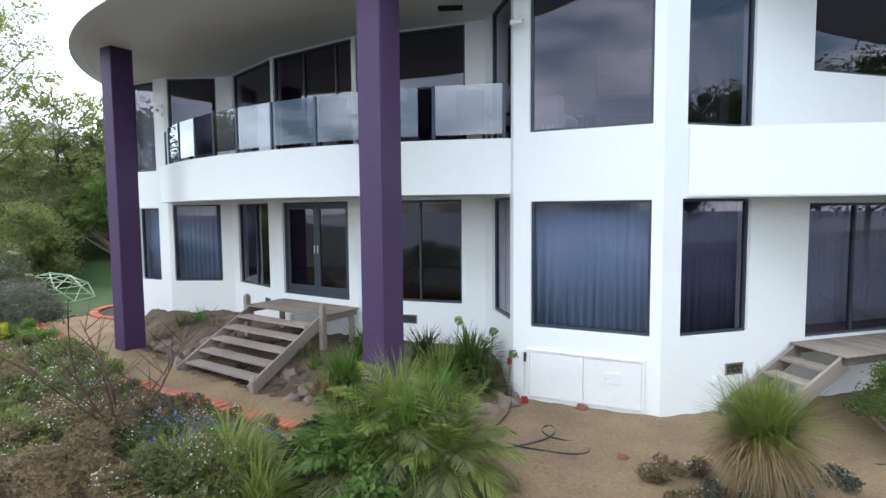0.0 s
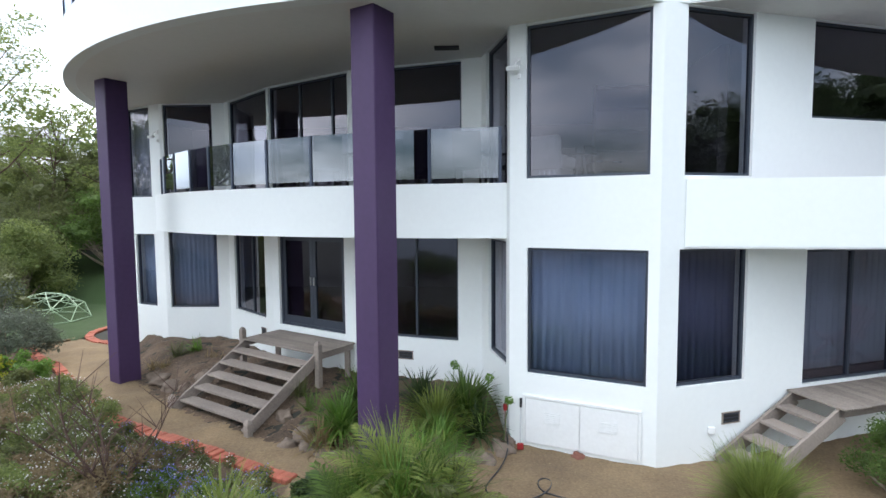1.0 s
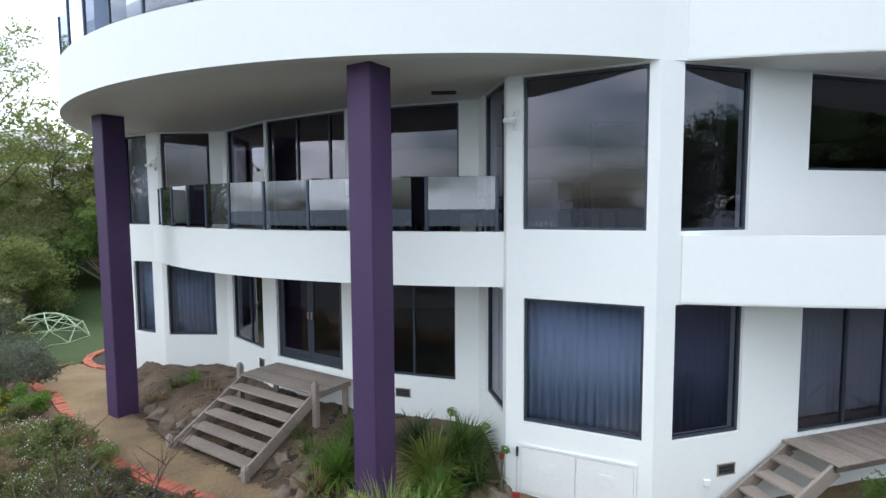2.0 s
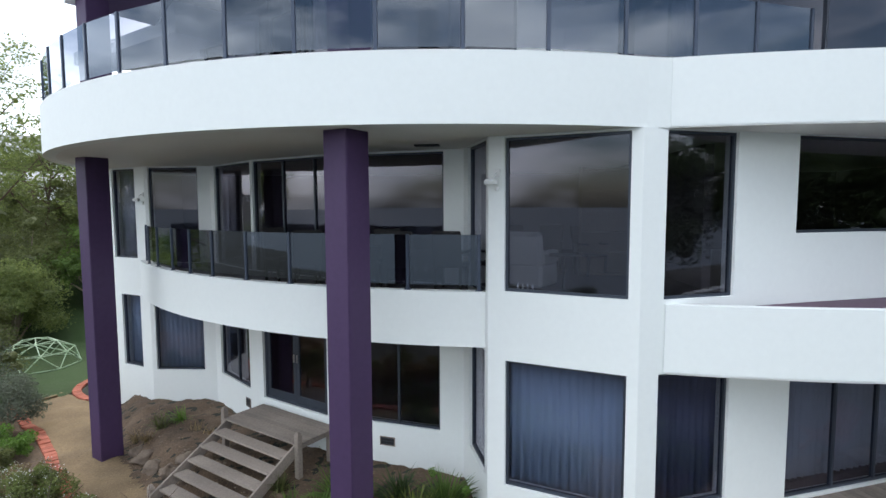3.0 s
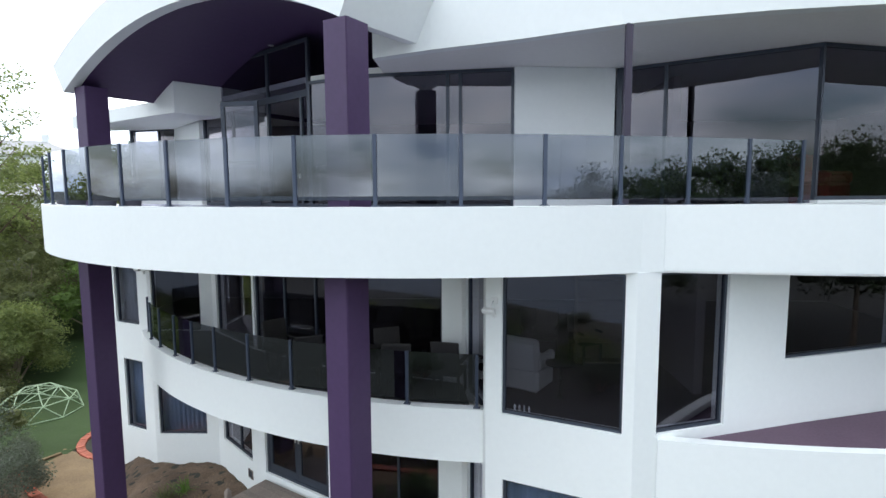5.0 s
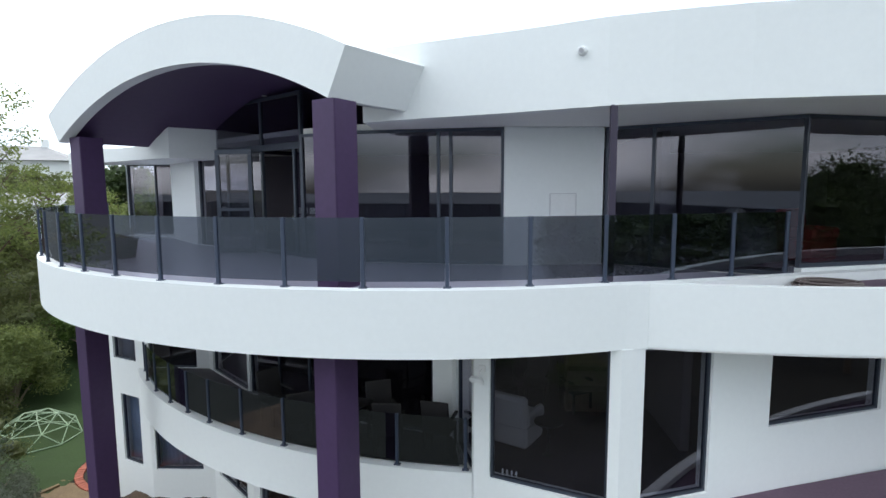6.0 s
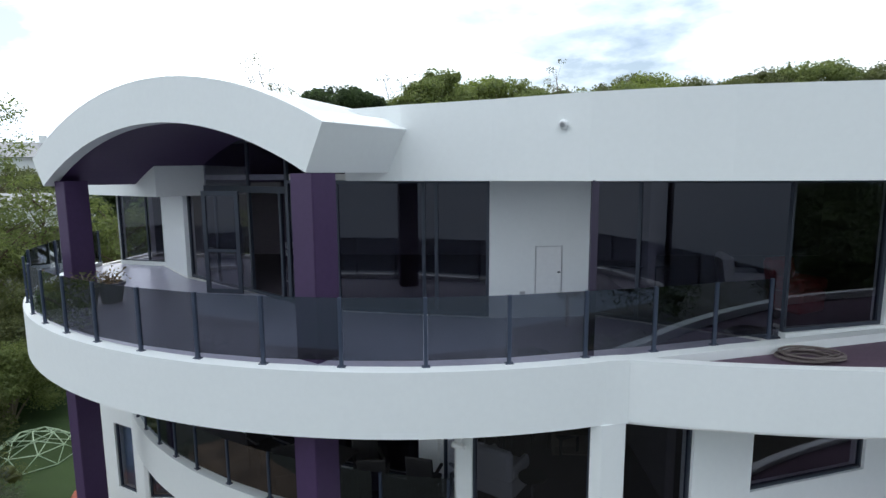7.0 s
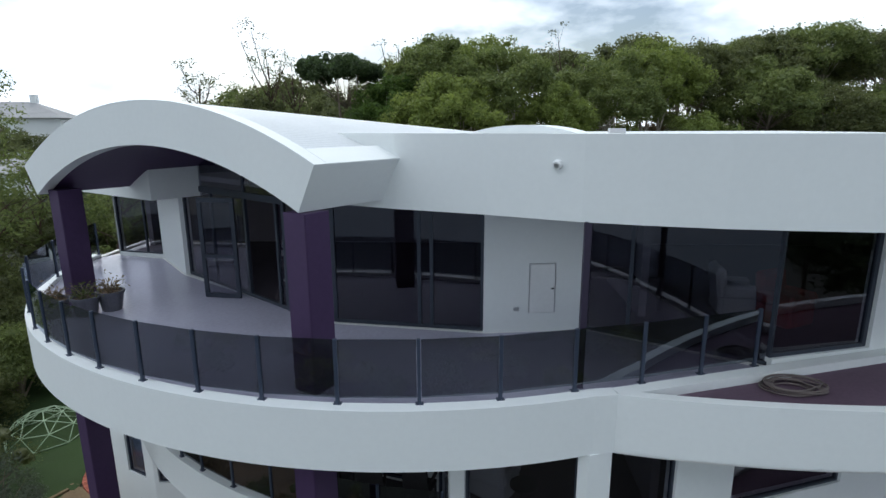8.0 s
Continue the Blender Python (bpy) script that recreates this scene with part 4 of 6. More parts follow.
# big arching clump in front of the column, and the grass tree by the steps
def frond_palm(x, y, z, n, length, leaf, label):
    """A clump of arching feather fronds, each a midrib with two rows of narrow leaflets."""
    top = empty("palm_clump", label, "palm", "palm clumps", at=Matrix.Translation((x, y, height(x, y))))
    part("stem", tube(bmesh.new(), [(0, 0, -0.1), (0.02, 0, z)], [0.13, 0.1], 9), BARK, top)
    for i in range(n):
        verts, faces = [], []
        a = i * 2.4 + rng.uniform(-0.2, 0.2)
        el = 1.35 - 1.45 * ((i + 0.5) / n) ** 0.8 + rng.uniform(-0.1, 0.1)
        ln = length * rng.uniform(0.8, 1.1)
        hd, sd = np.array([math.cos(a), math.sin(a), 0.0]), np.array([-math.sin(a), math.cos(a), 0.0])
        p, seg = np.array([0.0, 0.0, z]), 34
        for k in range(seg):
            t = k / seg
            e = el - 1.5 * t ** 1.4 * math.cos(el * 0.8)
            d = hd * math.cos(e) + np.array([0, 0, math.sin(e)])
            up = np.cross(sd, d)
            q = p + d * ln / seg
            o = len(verts)
            verts += [p - sd * 0.006, p + sd * 0.006, q + sd * 0.005, q - sd * 0.005]
            faces.append((o, o + 1, o + 2, o + 3))
            if t > 0.1:
                r = 0.34 * length * (0.25 + math.sin(math.pi * min(1.0, t * 0.95 + 0.08)) * 0.75) * rng.uniform(0.85, 1.1)
                for s_ in (-1, 1):
                    w = (sd * s_ * 0.62 + d * 0.72 - up * 0.12 - np.array([0, 0, 0.22]) + rng.normal(size=3) * 0.07)
                    w /= np.linalg.norm(w)
                    x_ = np.cross(w, up)
                    x_ /= np.linalg.norm(x_) + 1e-9
                    o = len(verts)
                    m = p + w * r * 0.5
                    tip = p + w * r - np.array([0, 0, 0.12 * r])
                    verts += [p, m + x_ * 0.011, tip, m - x_ * 0.011]
                    faces.append((o, o + 1, o + 2, o + 3))
            p = q
        v = np.array(verts)
        v[:, 2] = np.maximum(v[:, 2], 0.03)
        mesh_from("frond", v, faces, leaf if i % 5 else LEAF_OLIVE, top)
    return top


PALM = "clump of arching feathery green palm fronds beside the path"
frond_palm(0.05, 4.75, 0.4, 28, 0.95, LEAF_LIGHT, PALM)
frond_palm(-0.95, 4.65, 0.4, 24, 0.85, LEAF_GREEN, PALM)
frond_palm(-0.45, 5.0, 0.55, 26, 0.95, LEAF_LIGHT, PALM)
for x, y, z, n, ln, lf in ((-0.55, 5.15, 0.72, 520, 0.85, LEAF_LIGHT), (-0.2, 5.3, 0.62, 420, 0.8, LEAF_BRIGHT), (-0.9, 4.95, 0.5, 420, 0.75, LEAF_GREEN), (-0.4, 4.75, 0.55, 420, 0.8, LEAF_BRIGHT), (0.15, 5.2, 0.45, 320, 0.75, LEAF_OLIVE)):
    g = tuft("spiky_grass", x, y, n, ln, 0.014, lf, "stiff radiating clump of long narrow green leaves", droop=0.55, upright=0.3, z0=z - height(x, y) * 0, low=-0.35, spread=0.05)
    part("stem", tube(bmesh.new(), [(0, 0, -z - 0.05), (0, 0, 0.03)], [0.09, 0.07], 8), BARK, g)
grass_tree(3.22, 4.65, 0.72, 1200, 0.68, 2600, "grass tree with a green crown and a dry straw skirt")

AGA = "clump of dark green strap leaves in the raised bed"
for x, y, n, ln, lf in ((-1.75, 7.75, 240, 0.75, LEAF_BRIGHT), (-1.5, 8.3, 220, 0.75, LEAF_GREEN), (-0.2, 7.75, 260, 0.8, LEAF_LIGHT), (0.25, 8.1, 260, 0.8, LEAF_GREEN), (-0.1, 7.3, 200, 0.65, LEAF_BRIGHT), (-0.5, 8.3, 130, 0.7, LEAF_DARK),
                    (0.45, 7.7, 110, 0.65, LEAF_DARK), (-2.0, 7.35, 90, 0.55, LEAF_STRAW)):
    tuft("agapanthus", x, y, int(n * 1.3), ln, 0.042, lf, AGA if lf is not LEAF_STRAW else "clump of dry straw-coloured strap leaves", droop=1.1, upright=0.55, low=0.15)
for x, y, n, ln, lf in ((-2.75, 8.75, 70, 0.4, LEAF_OLIVE), (-2.4, 8.35, 60, 0.38, LEAF_GREEN), (-6.45, 11.3, 90, 0.45, LEAF_OLIVE), (-6.2, 11.6, 70, 0.4, LEAF_BRIGHT), (-6.95, 11.15, 60, 0.35, LEAF_STRAW), (-6.6, 10.95, 50, 0.3, LEAF_STRAW),
                        (-5.6, 11.2, 20, 0.25, LEAF_STRAW), (-5.1, 11.0, 20, 0.25, LEAF_STRAW)):
    tuft("iris_clump", x, y, n, ln, 0.02, lf, "small clump of narrow leaves in bare soil", droop=0.9, upright=0.5, low=0.2)
# arching grasses and low shrubs in the foreground border
for x, y, n, ln, lf in ((-2.25, 4.75, 620, 0.95, LEAF_LIGHT), (-2.75, 4.35, 560, 0.95, LEAF_LIGHT), (-1.85, 4.3, 420, 0.85, LEAF_LIGHT), (-2.5, 5.1, 380, 0.85, LEAF_LIGHT), (-2.4, 4.5, 260, 0.9, LEAF_STRAW)):
    tuft("arching_grass", x, y, n, ln, 0.018, lf, "arching bright green grass clump in the border" if lf is LEAF_LIGHT else "dry straw-coloured blades among the green grass", droop=1.6, upright=0.35, low=0.1)
BORDER = "low twiggy border shrub with small leaves"
random.seed(3)
for i in range(95):
    x = -8.6 + 6.2 * random.random()
    e = edge_y(x)
    y = e - (0.6 if x < -6 else 1.25) - 3.0 * random.random() ** 1.3
    if y < 3.6 or (x > -4.2 and y > 4.7):
        continue
    lf = random.choice((LEAF_BROWN, LEAF_OLIVE, LEAF_BROWN, LEAF_GUM, LEAF_OLIVE))
    shrub("border_shrub", x, y, random.uniform(0.4, 0.8), random.uniform(0.45, 0.75), lf, 1700, 0.065, BORDER + (" and white flowers" if i % 2 else ""), PETAL_WHITE if i % 2 else None, 190, 0.3)
for i in range(16):
    x = -5.4 + 0.225 * i
    e = edge_y(x)
    if e is None:
        continue
    y = e - (0.5, 0.85, 1.15)[i % 3]
    shrub("edging_shrub", x, y, 0.32, 0.46, (LEAF_OLIVE, LEAF_BROWN, LEAF_GREEN)[i % 3], 1500, 0.05, "low grey-green shrub with tiny pale flowers behind the edging", PETAL_WHITE if i % 2 else PETAL_BLUE, 110, 0.3)
for x, y, r in ((-3.5, 5.75, 0.5), (-2.8, 5.45, 0.5), (-4.2, 6.1, 0.5), (-2.2, 5.3, 0.45), (-1.75, 5.1, 0.4), (-3.3, 5.1, 0.5), (-3.9, 5.4, 0.45), (-3.0, 5.75, 0.38), (-2.45, 5.55, 0.36), (-1.95, 5.4, 0.34), (-4.6, 6.35, 0.45), (-5.0, 6.2, 0.5), (-4.5, 5.8, 0.5), (-3.75, 6.05, 0.36)):
    shrub("blue_flower_cushion", x, y, 0.36, r, LEAF_GREEN, 1500, 0.055, "low green cushion plant with blue-violet flowers", PETAL_BLUE, 210, 0.3)
for x, y, h, r in ((-1.35, 5.15, 0.75, 0.55), (-1.5, 5.75, 0.5, 0.4), (-1.0, 4.5, 0.8, 0.5), (-0.6, 4.1, 0.7, 0.5)):
    shrub("leafy_shrub", x, y, h, r, LEAF_DARK if r != 0.5 else LEAF_GREEN, 1800, 0.085, "dense dark green leafy shrub in the border", aspect=0.6)
for x, y, h, r in ((2.55, 5.1, 0.32, 0.45), (3.0, 4.6, 0.3, 0.45), (4.0, 4.9, 0.3, 0.4), (2.4, 4.5, 0.25, 0.35)):
    shrub("ground_cover", x, y, h, r, LEAF_GREY if x > 2.8 else LEAF_BROWN, 1300, 0.05, "low grey-green ground cover beside the path", PETAL_WHITE, 30)
for x, y, h, r, n in ((5.75, 6.1, 1.45, 0.7, 8000), (6.5, 5.9, 1.6, 0.8, 8000), (6.0, 5.3, 1.1, 0.6, 5000)):
    shrub("silver_bush", x, y, h, r, LEAF_GREY if x > 6.2 else LEAF_GREEN, n, 0.06, "silvery green bush beside the timber steps", aspect=0.3)
for x, y, h, r, lf, n in ((-10.6, 11.2, 1.5, 1.15, LEAF_GREY, 7000), (-12.2, 12.6, 1.9, 1.3, LEAF_GREY, 6000), (-9.5, 10.4, 0.8, 0.7, LEAF_BRIGHT, 2500), (-11.6, 10.4, 1.3, 1.2, LEAF_GREY, 5000), (-9.0, 9.4, 0.7, 0.6, LEAF_OLIVE, 2500), (-10.3, 9.2, 0.9, 0.9, LEAF_BROWN, 3500), (-13.6, 13.6, 2.4, 1.5, LEAF_OLIVE, 6000)):
    shrub("garden_shrub", x, y, h, r, lf, n, 0.075, "rounded grey-green garden shrub beside the path" if lf is LEAF_GREY else "leafy green garden shrub beside the path")
shrub("yellow_shrub", -10.1, 10.3, 0.75, 0.45, LEAF_YELLOW, 1500, 0.05, "small shrub in bright yellow flower")
for x, y, r in ((-9.8, 15.0, 0.6), (-9.3, 15.9, 0.7), (-10.2, 15.7, 0.6)):
    shrub("island_shrub", x, y, 0.6, r, LEAF_BROWN, 1600, 0.06, "brownish shrub with white flowers in a round bed", PETAL_WHITE, 60)

# bare twiggy shrub
bm = bmesh.new()
random.seed(11)
for i in range(7):
    a = random.uniform(0, 6.28)
    p, d = Vector((0, 0, 0)), Vector((math.cos(a) * 0.55, math.sin(a) * 0.55, 1)).normalized()
    pts = [p.copy()]
    for k in range(6):
        p = p + d * random.uniform(0.16, 0.26)
        d = (d + Vector((random.uniform(-0.32, 0.32), random.uniform(-0.32, 0.32), 0.05))).normalized()
        pts.append(p.copy())
        for side in range(2 if k > 0 else 0):
            q = p + Vector((random.uniform(-0.3, 0.3), random.uniform(-0.3, 0.3), 0.3))
            tube(bm, [p, q], [0.006, 0.002], 4)
    tube(bm, pts, [0.013, 0.012, 0.011, 0.009, 0.007, 0.005, 0.003], 5)
bmesh.ops.scale(bm, vec=(1.25, 1.25, 1.3), verts=bm.verts)
bare = part("bare_shrub", bm, TWIG)
tagged(bare, "leafless reddish-brown twiggy shrub in the border", "shrub").matrix_basis = Matrix.Translation((-4.15, 5.75, 0.0))

# hedge and trees west of the lawn
random.seed(5)
for i, (x, y, h, r) in enumerate(((-17.5, 19.5, 3.4, 1.9), (-19.5, 22.5, 4.4, 2.4), (-16.2, 23.5, 4.2, 2.0), (-14.2, 25.5, 4.6, 2.2), (-22.5, 20.5, 4.2, 2.6), (-24.5, 24.5, 5.2, 3.0), (-20.5, 27.5, 5.4, 2.8), (-12.5, 27.5, 5.0, 2.3), (-17.0, 17.2, 2.6, 1.5), (-20.0, 17.5, 3.2, 1.9), (-23.5, 16.5, 3.4, 2.2), (-16.8, 28.5, 5.2, 2.4), (-27.5, 19.5, 4.5, 2.6), (-15.8, 15.4, 1.7, 1.1), (-18.5, 14.4, 2.4, 1.7))):
    lf = (LEAF_GUM, LEAF_OLIVE, LEAF_GREEN, LEAF_OLIVE, LEAF_LIGHT)[i % 5]
    shrub("hedge_bush", x, y, h, r, lf, int(8500 * r), 0.12, "tall dense green bush at the garden's edge")
for x, y, h, sp, n in ((-21.6, 26.5, 8.8, 3.0, 3500), (-23.2, 23.5, 12.5, 5.2, 7000), (-27.5, 25.5, 13.0, 5.0, 8000), (-16.9, 25.5, 7.8, 3.2, 4800)):
    tree("gum_tree", x, y, h, sp, LEAF_GUM, n, 0.19, TWIG, "slender gum tree with sparse olive-green leaves", limbs=13, gaps=0.75, lean=0.9)
for x, y, h, s, lf in ((-15.5, 31, 8.5, 3.6, LEAF_GREEN), (-21, 33, 8.5, 3.8, LEAF_DARK), (-27, 30, 5.5, 3.0, LEAF_OLIVE), (-33, 27, 7, 3.5, LEAF_GREEN), (-12.5, 33, 7.5, 3.2, LEAF_OLIVE)):
    tree("garden_tree", x, y, h, s, lf, 6500, 0.22, BARK, "leafy green tree beyond the lawn", gaps=0.2, ground=height(x, y) - 1.0, core=True)

# wooded hill behind the house
def domed_tree(x, y, h, spread, leaf, count, bark, label, flat=0.55, stems=4, clumps=90, low=-0.1, size=0.17):
    """Several pale stems that fork into a broad crown of many small rounded clumps."""
    z = height(x, y)
    top = empty("hill_tree", label, "tree", "trees on the hill", at=Matrix.Translation((x, y, z - 0.05)))
    ry = spread * flat * 1.25
    mid = h - ry
    bm = bmesh.new()
    blobs = []
    r0 = 0.02 * h
    forks = []
    for i in range(stems):
        a = i * 2.4 + rng.uniform(-0.5, 0.5)
        q = spread * rng.uniform(0.15, 0.5)
        tip = Vector((math.cos(a) * q, math.sin(a) * q, mid + ry * rng.uniform(0.0, 0.4)))
        bend = Vector((math.cos(a + 0.7) * q * 0.35, math.sin(a + 0.7) * q * 0.35, mid * 0.5))
        tube(bm, [(0.1 * math.cos(a), 0.1 * math.sin(a), 0), bend, bend.lerp(tip, 0.55) + Vector((rng.normal() * 0.15, 0, 0)), tip], [r0 * 0.6, r0 * 0.42, r0 * 0.28, r0 * 0.1], 6)
        forks.append(bend.lerp(tip, 0.6))
    for i in range(clumps):
        u = low + (1 - low) * rng.random()
        a = i * 2.39996 + rng.uniform(-0.3, 0.3)
        k = rng.uniform(0.72, 1.02)
        c = math.sqrt(max(0.0, 1 - u * u))
        p = Vector((math.cos(a) * c * spread * k, math.sin(a) * c * spread * k, mid + ry * u * k))
        blobs.append((p.x, p.y, p.z, spread * rng.uniform(0.13, 0.25)))
        if i % 4 == 0:
            f = forks[i % stems]
            tube(bm, [f, f.lerp(p, 0.5) + Vector((0, 0, -0.1)), p], [r0 * 0.14, r0 * 0.09, r0 * 0.03], 4)
    part("trunk", bm, bark, top, smooth=True)
    v, f = leaf_cloud(in_blobs(blobs, count, 0.62), size, 0.55, -0.1)
    v, f = with_cores(v, f, blobs)
    mesh_from("crown", v, f, leaf, top)
    return top


DENSE, FAR = "dense domed leafy tree on the wooded hill", "spreading dark gum tree on the wooded hill"
for x, y, h, sp, lf, n, bk, fl, st in ((-6.9, 34, 11.6, 2.5, LEAF_DARK, 15000, BARK, 0.35, 4), (-12.6, 35, 9.2, 2.8, LEAF_OLIVE, 17000, BARK, 0.8, 3), (-3.6, 33.5, 10.6, 2.7, LEAF_GREEN, 20000, PALEBARK, 0.9, 3),
                                      (-1.1, 35, 12.5, 2.8, LEAF_GUM, 24000, PALEBARK, 0.9, 4), (-0.3, 31.5, 10.6, 3.4, LEAF_LIGHT, 28000, PALEBARK, 0.7, 6), (3.2, 34.5, 12.0, 3.3, LEAF_GUM, 24000, PALEBARK, 0.8, 5), (5.8, 33, 9.8, 2.7, LEAF_LIGHT, 20000, PALEBARK, 0.9, 4),
                                      (9.6, 37, 11.2, 3.6, LEAF_GUM, 22000, PALEBARK, 0.8, 5), (13.5, 40, 11.5, 3.8, LEAF_LIGHT, 24000, PALEBARK, 0.75, 5), (17.6, 42, 11.2, 3.8, LEAF_OLIVE, 20000, BARK, 0.75, 4), (21.0, 40, 10.2, 3.4, LEAF_GUM, 18000, BARK, 0.8, 4),
                                      (24.4, 47, 11.0, 4.2, LEAF_OLIVE, 22000, BARK, 0.6, 4), (28.4, 47, 12.0, 3.8, LEAF_GUM, 20000, PALEBARK, 0.6, 3), (33.4, 47, 11.6, 4.4, LEAF_OLIVE, 22000, BARK, 0.6, 4), (25.5, 40, 8.6, 3.2, LEAF_OLIVE, 16000, BARK, 0.8, 4),
                                      (30.5, 40, 8.8, 3.6, LEAF_GUM, 18000, BARK, 0.8, 4), (-9.6, 33, 8.6, 2.3, LEAF_OLIVE, 14000, PALEBARK, 0.9, 3), (7.4, 31.5, 7.2, 2.6, LEAF_GREEN, 14000, PALEBARK, 0.9, 4), (15.4, 36, 7.6, 3.0, LEAF_LIGHT, 15000, BARK, 0.9, 4)):
    domed_tree(x, y, h, sp, lf, n, bk, FAR if lf is LEAF_DARK else DENSE, fl, st)
for x, y, h, sp in ((-46, 52, 3.3, 3.0), (-40.5, 50, 3.0, 2.8), (-51.5, 53, 3.6, 3.2)):
    domed_tree(x, y, h, sp, LEAF_OLIVE, 9000, BARK, "low olive-green tree in front of the far houses", 0.75, 3, 70, -0.3)
# thin and nearly bare trees that stand above the others
for x, y, h, n in ((-17.1, 36, 12.3, 2000), (-12.3, 36, 13.4, 2400), (-10.8, 37.5, 12.0, 1800), (-4.0, 38, 12.8, 1200), (8.2, 42, 12.0, 2600), (19.4, 47, 11.2, 2200)):
    tree("sparse_tree", x, y, h, h * 0.2, LEAF_OLIVE, n, 0.16, TWIG, "thin sparse tree on the wooded hill", crown_low=0.35, limbs=16, gaps=0.7)
random.seed(9)
for i in range(15):
    x = -24 + 74 * (i + 0.5 + random.uniform(-0.35, 0.35)) / 15
    y = 58 + random.uniform(-4, 3)
    domed_tree(x, y, random.uniform(9.5, 11.5) * (0.72 if x < -6 else 1.0), random.uniform(4.0, 5.2), random.choice((LEAF_GUM, LEAF_LIGHT, LEAF_OLIVE)), 15000, BARK, DENSE, 0.6, 3, 70, size=0.24)
for i in range(18):
    x = -16 + 58 * (i + 0.5 + random.uniform(-0.3, 0.3)) / 18
    y = 45 + random.uniform(-1.5, 3)
    domed_tree(x, y, random.uniform(6.2, 7.6), random.uniform(3.0, 3.8), (LEAF_GUM, LEAF_OLIVE, LEAF_GREEN, LEAF_LIGHT, LEAF_BROWN)[i % 5], 11000, PALEBARK, "bushy green tree low on the wooded hill", 0.85, 3, 80, -0.8, 0.19)
for i in range(22):
    x = -24 + 62 * (i + random.random()) / 22
    shrub("hill_bush", x, 33 + random.uniform(-2.5, 2.5), random.uniform(2.2, 3.6), random.uniform(1.6, 2.6), (LEAF_GREEN, LEAF_OLIVE, LEAF_GUM, LEAF_BROWN, LEAF_DARK)[i % 5], 9000, 0.13, "dense green bush at the foot of the hill")
# seaward trees that the windows mirror
for x, y, h, s in ((23.0, -6.0, 9.0, 4.0), (28, -1.5, 10.0, 4.4), (31, 6, 10.0, 4.0), (21.0, -14.0, 8.0, 3.6), (26.5, 2.5, 9.5, 4.6), (33, 12, 10.5, 4.6), (26, -10.5, 9.0, 4.4)):
    tree("seaward_tree", x, y, h, s, LEAF_DARK, 20000, 0.17, BARK, "dark leafy tree on the seaward side of the garden", gaps=0.05, core=True, limbs=12)

# unseen bushes added seaward to darken what the glass mirrors from above
for i in range(26):
    x, y = -22 + 44 * (i + 0.5) / 26, -4.0 - 7.0 * ((i * 7) % 10) / 10
    shrub("seaward_scrub", x, y, random.uniform(0.9, 1.6), random.uniform(1.2, 1.9), (LEAF_DARK, LEAF_GREY, LEAF_OLIVE)[i % 3], 2500, 0.11, "unseen dark bush added to darken the window reflections")

for x, y, h, s in ((-21.0, 10.5, 8.0, 3.2), (-25.5, 13.0, 9.0, 3.6)):
    tree("border_tree", x, y, h, s, LEAF_GUM, 7000, 0.2, BARK, "leafy olive-green tree at the garden's edge", gaps=0.3, limbs=11)

# fallen leaves on bare soil and path
n = 5000
px, py = rng.uniform(-8, 4.8, n), rng.uniform(3.8, 12.5, n)
pz = np.array([height(a, b) for a, b in zip(px, py)]) + 0.036
v, f = leaf_cloud(np.stack([px, py, pz], 1), 0.045, 0.5, 0.0)
v[:, 2] = np.repeat(pz, 4) + (v[:, 2] - np.repeat(pz, 4)) * 0.25
tagged(mesh_from("leaf_litter", v, f, LEAF_BROWN), "dry brown fallen leaves on the ground", "leaf litter", kind="stuff")

# ---- timber steps ----
def plank(name, a, b, w, h, parent, mat=None):
    return part(name, bar(bmesh.new(), a, b, w, h, 0.006), mat or TIMBER, parent)


def timber_steps(name, foot, right, ahead, width, treads, rise, run, landing, label, newels=True):
    """Open-riser steps from foot (the right-hand foot corner) going ahead, with a plank landing."""
    top = empty(name, label, "steps")
    R, A, Z = Vector((*right, 0)).normalized(), Vector((*ahead, 0)).normalized(), Vector((0, 0, 1))
    F = Vector((*foot, 0))
    L = F - R * width
    total = (treads + 1) * rise
    length = treads * run
    for side in (F, L):
        plank("stringer", side - A * 0.12 + Z * 0.02, side + A * (length + 0.1) + Z * (total - 0.12), 0.05, 0.22, top)
    for i in range(treads):
        p = L + R * 0.03 + A * (i * run + 0.13) + Z * ((i + 1) * rise - 0.02)
        plank("tread", p, p + R * (width - 0.06), 0.27, 0.045, top)
    n = int(landing / 0.125)
    for i in range(n):
        p = L - R * 0.06 + A * (length + 0.06 + i * 0.127) + Z * (total - 0.02)
        plank("deck_plank", p, p + R * (width + 0.18), 0.12, 0.03, top)
    for side in (F, L):
        plank("joist", side + A * length + Z * (total - 0.1), side + A * (length + landing) + Z * (total - 0.1), 0.05, 0.13, top)
        if newels:
            for d, h in ((-0.1, 0.22), (length + 0.05, total + 0.16)):
                q = side + A * d + R * (0.075 if side == F else -0.075)
                bm = bmesh.new()
                add_box(bm, (0.11, 0.11, h + 0.3), Matrix.Translation((q.x, q.y, h / 2 - 0.15)) @ Matrix.Rotation(math.atan2(R.y, R.x), 4, "Z"), 0.008)
                tip = bmesh.ops.create_cone(bm, cap_ends=True, segments=4, radius1=0.075, radius2=0.03, depth=0.06, matrix=Matrix.Translation((q.x, q.y, h + 0.03)) @ Matrix.Rotation(math.atan2(R.y, R.x) + math.pi / 4, 4, "Z"))
                part("newel_post", bm, TIMBER, top)
        q = side + A * (length + landing - 0.15)
        plank("leg", q - Z * 0.2, q + Z * (total - 0.16), 0.1, 0.1, top)
    return top


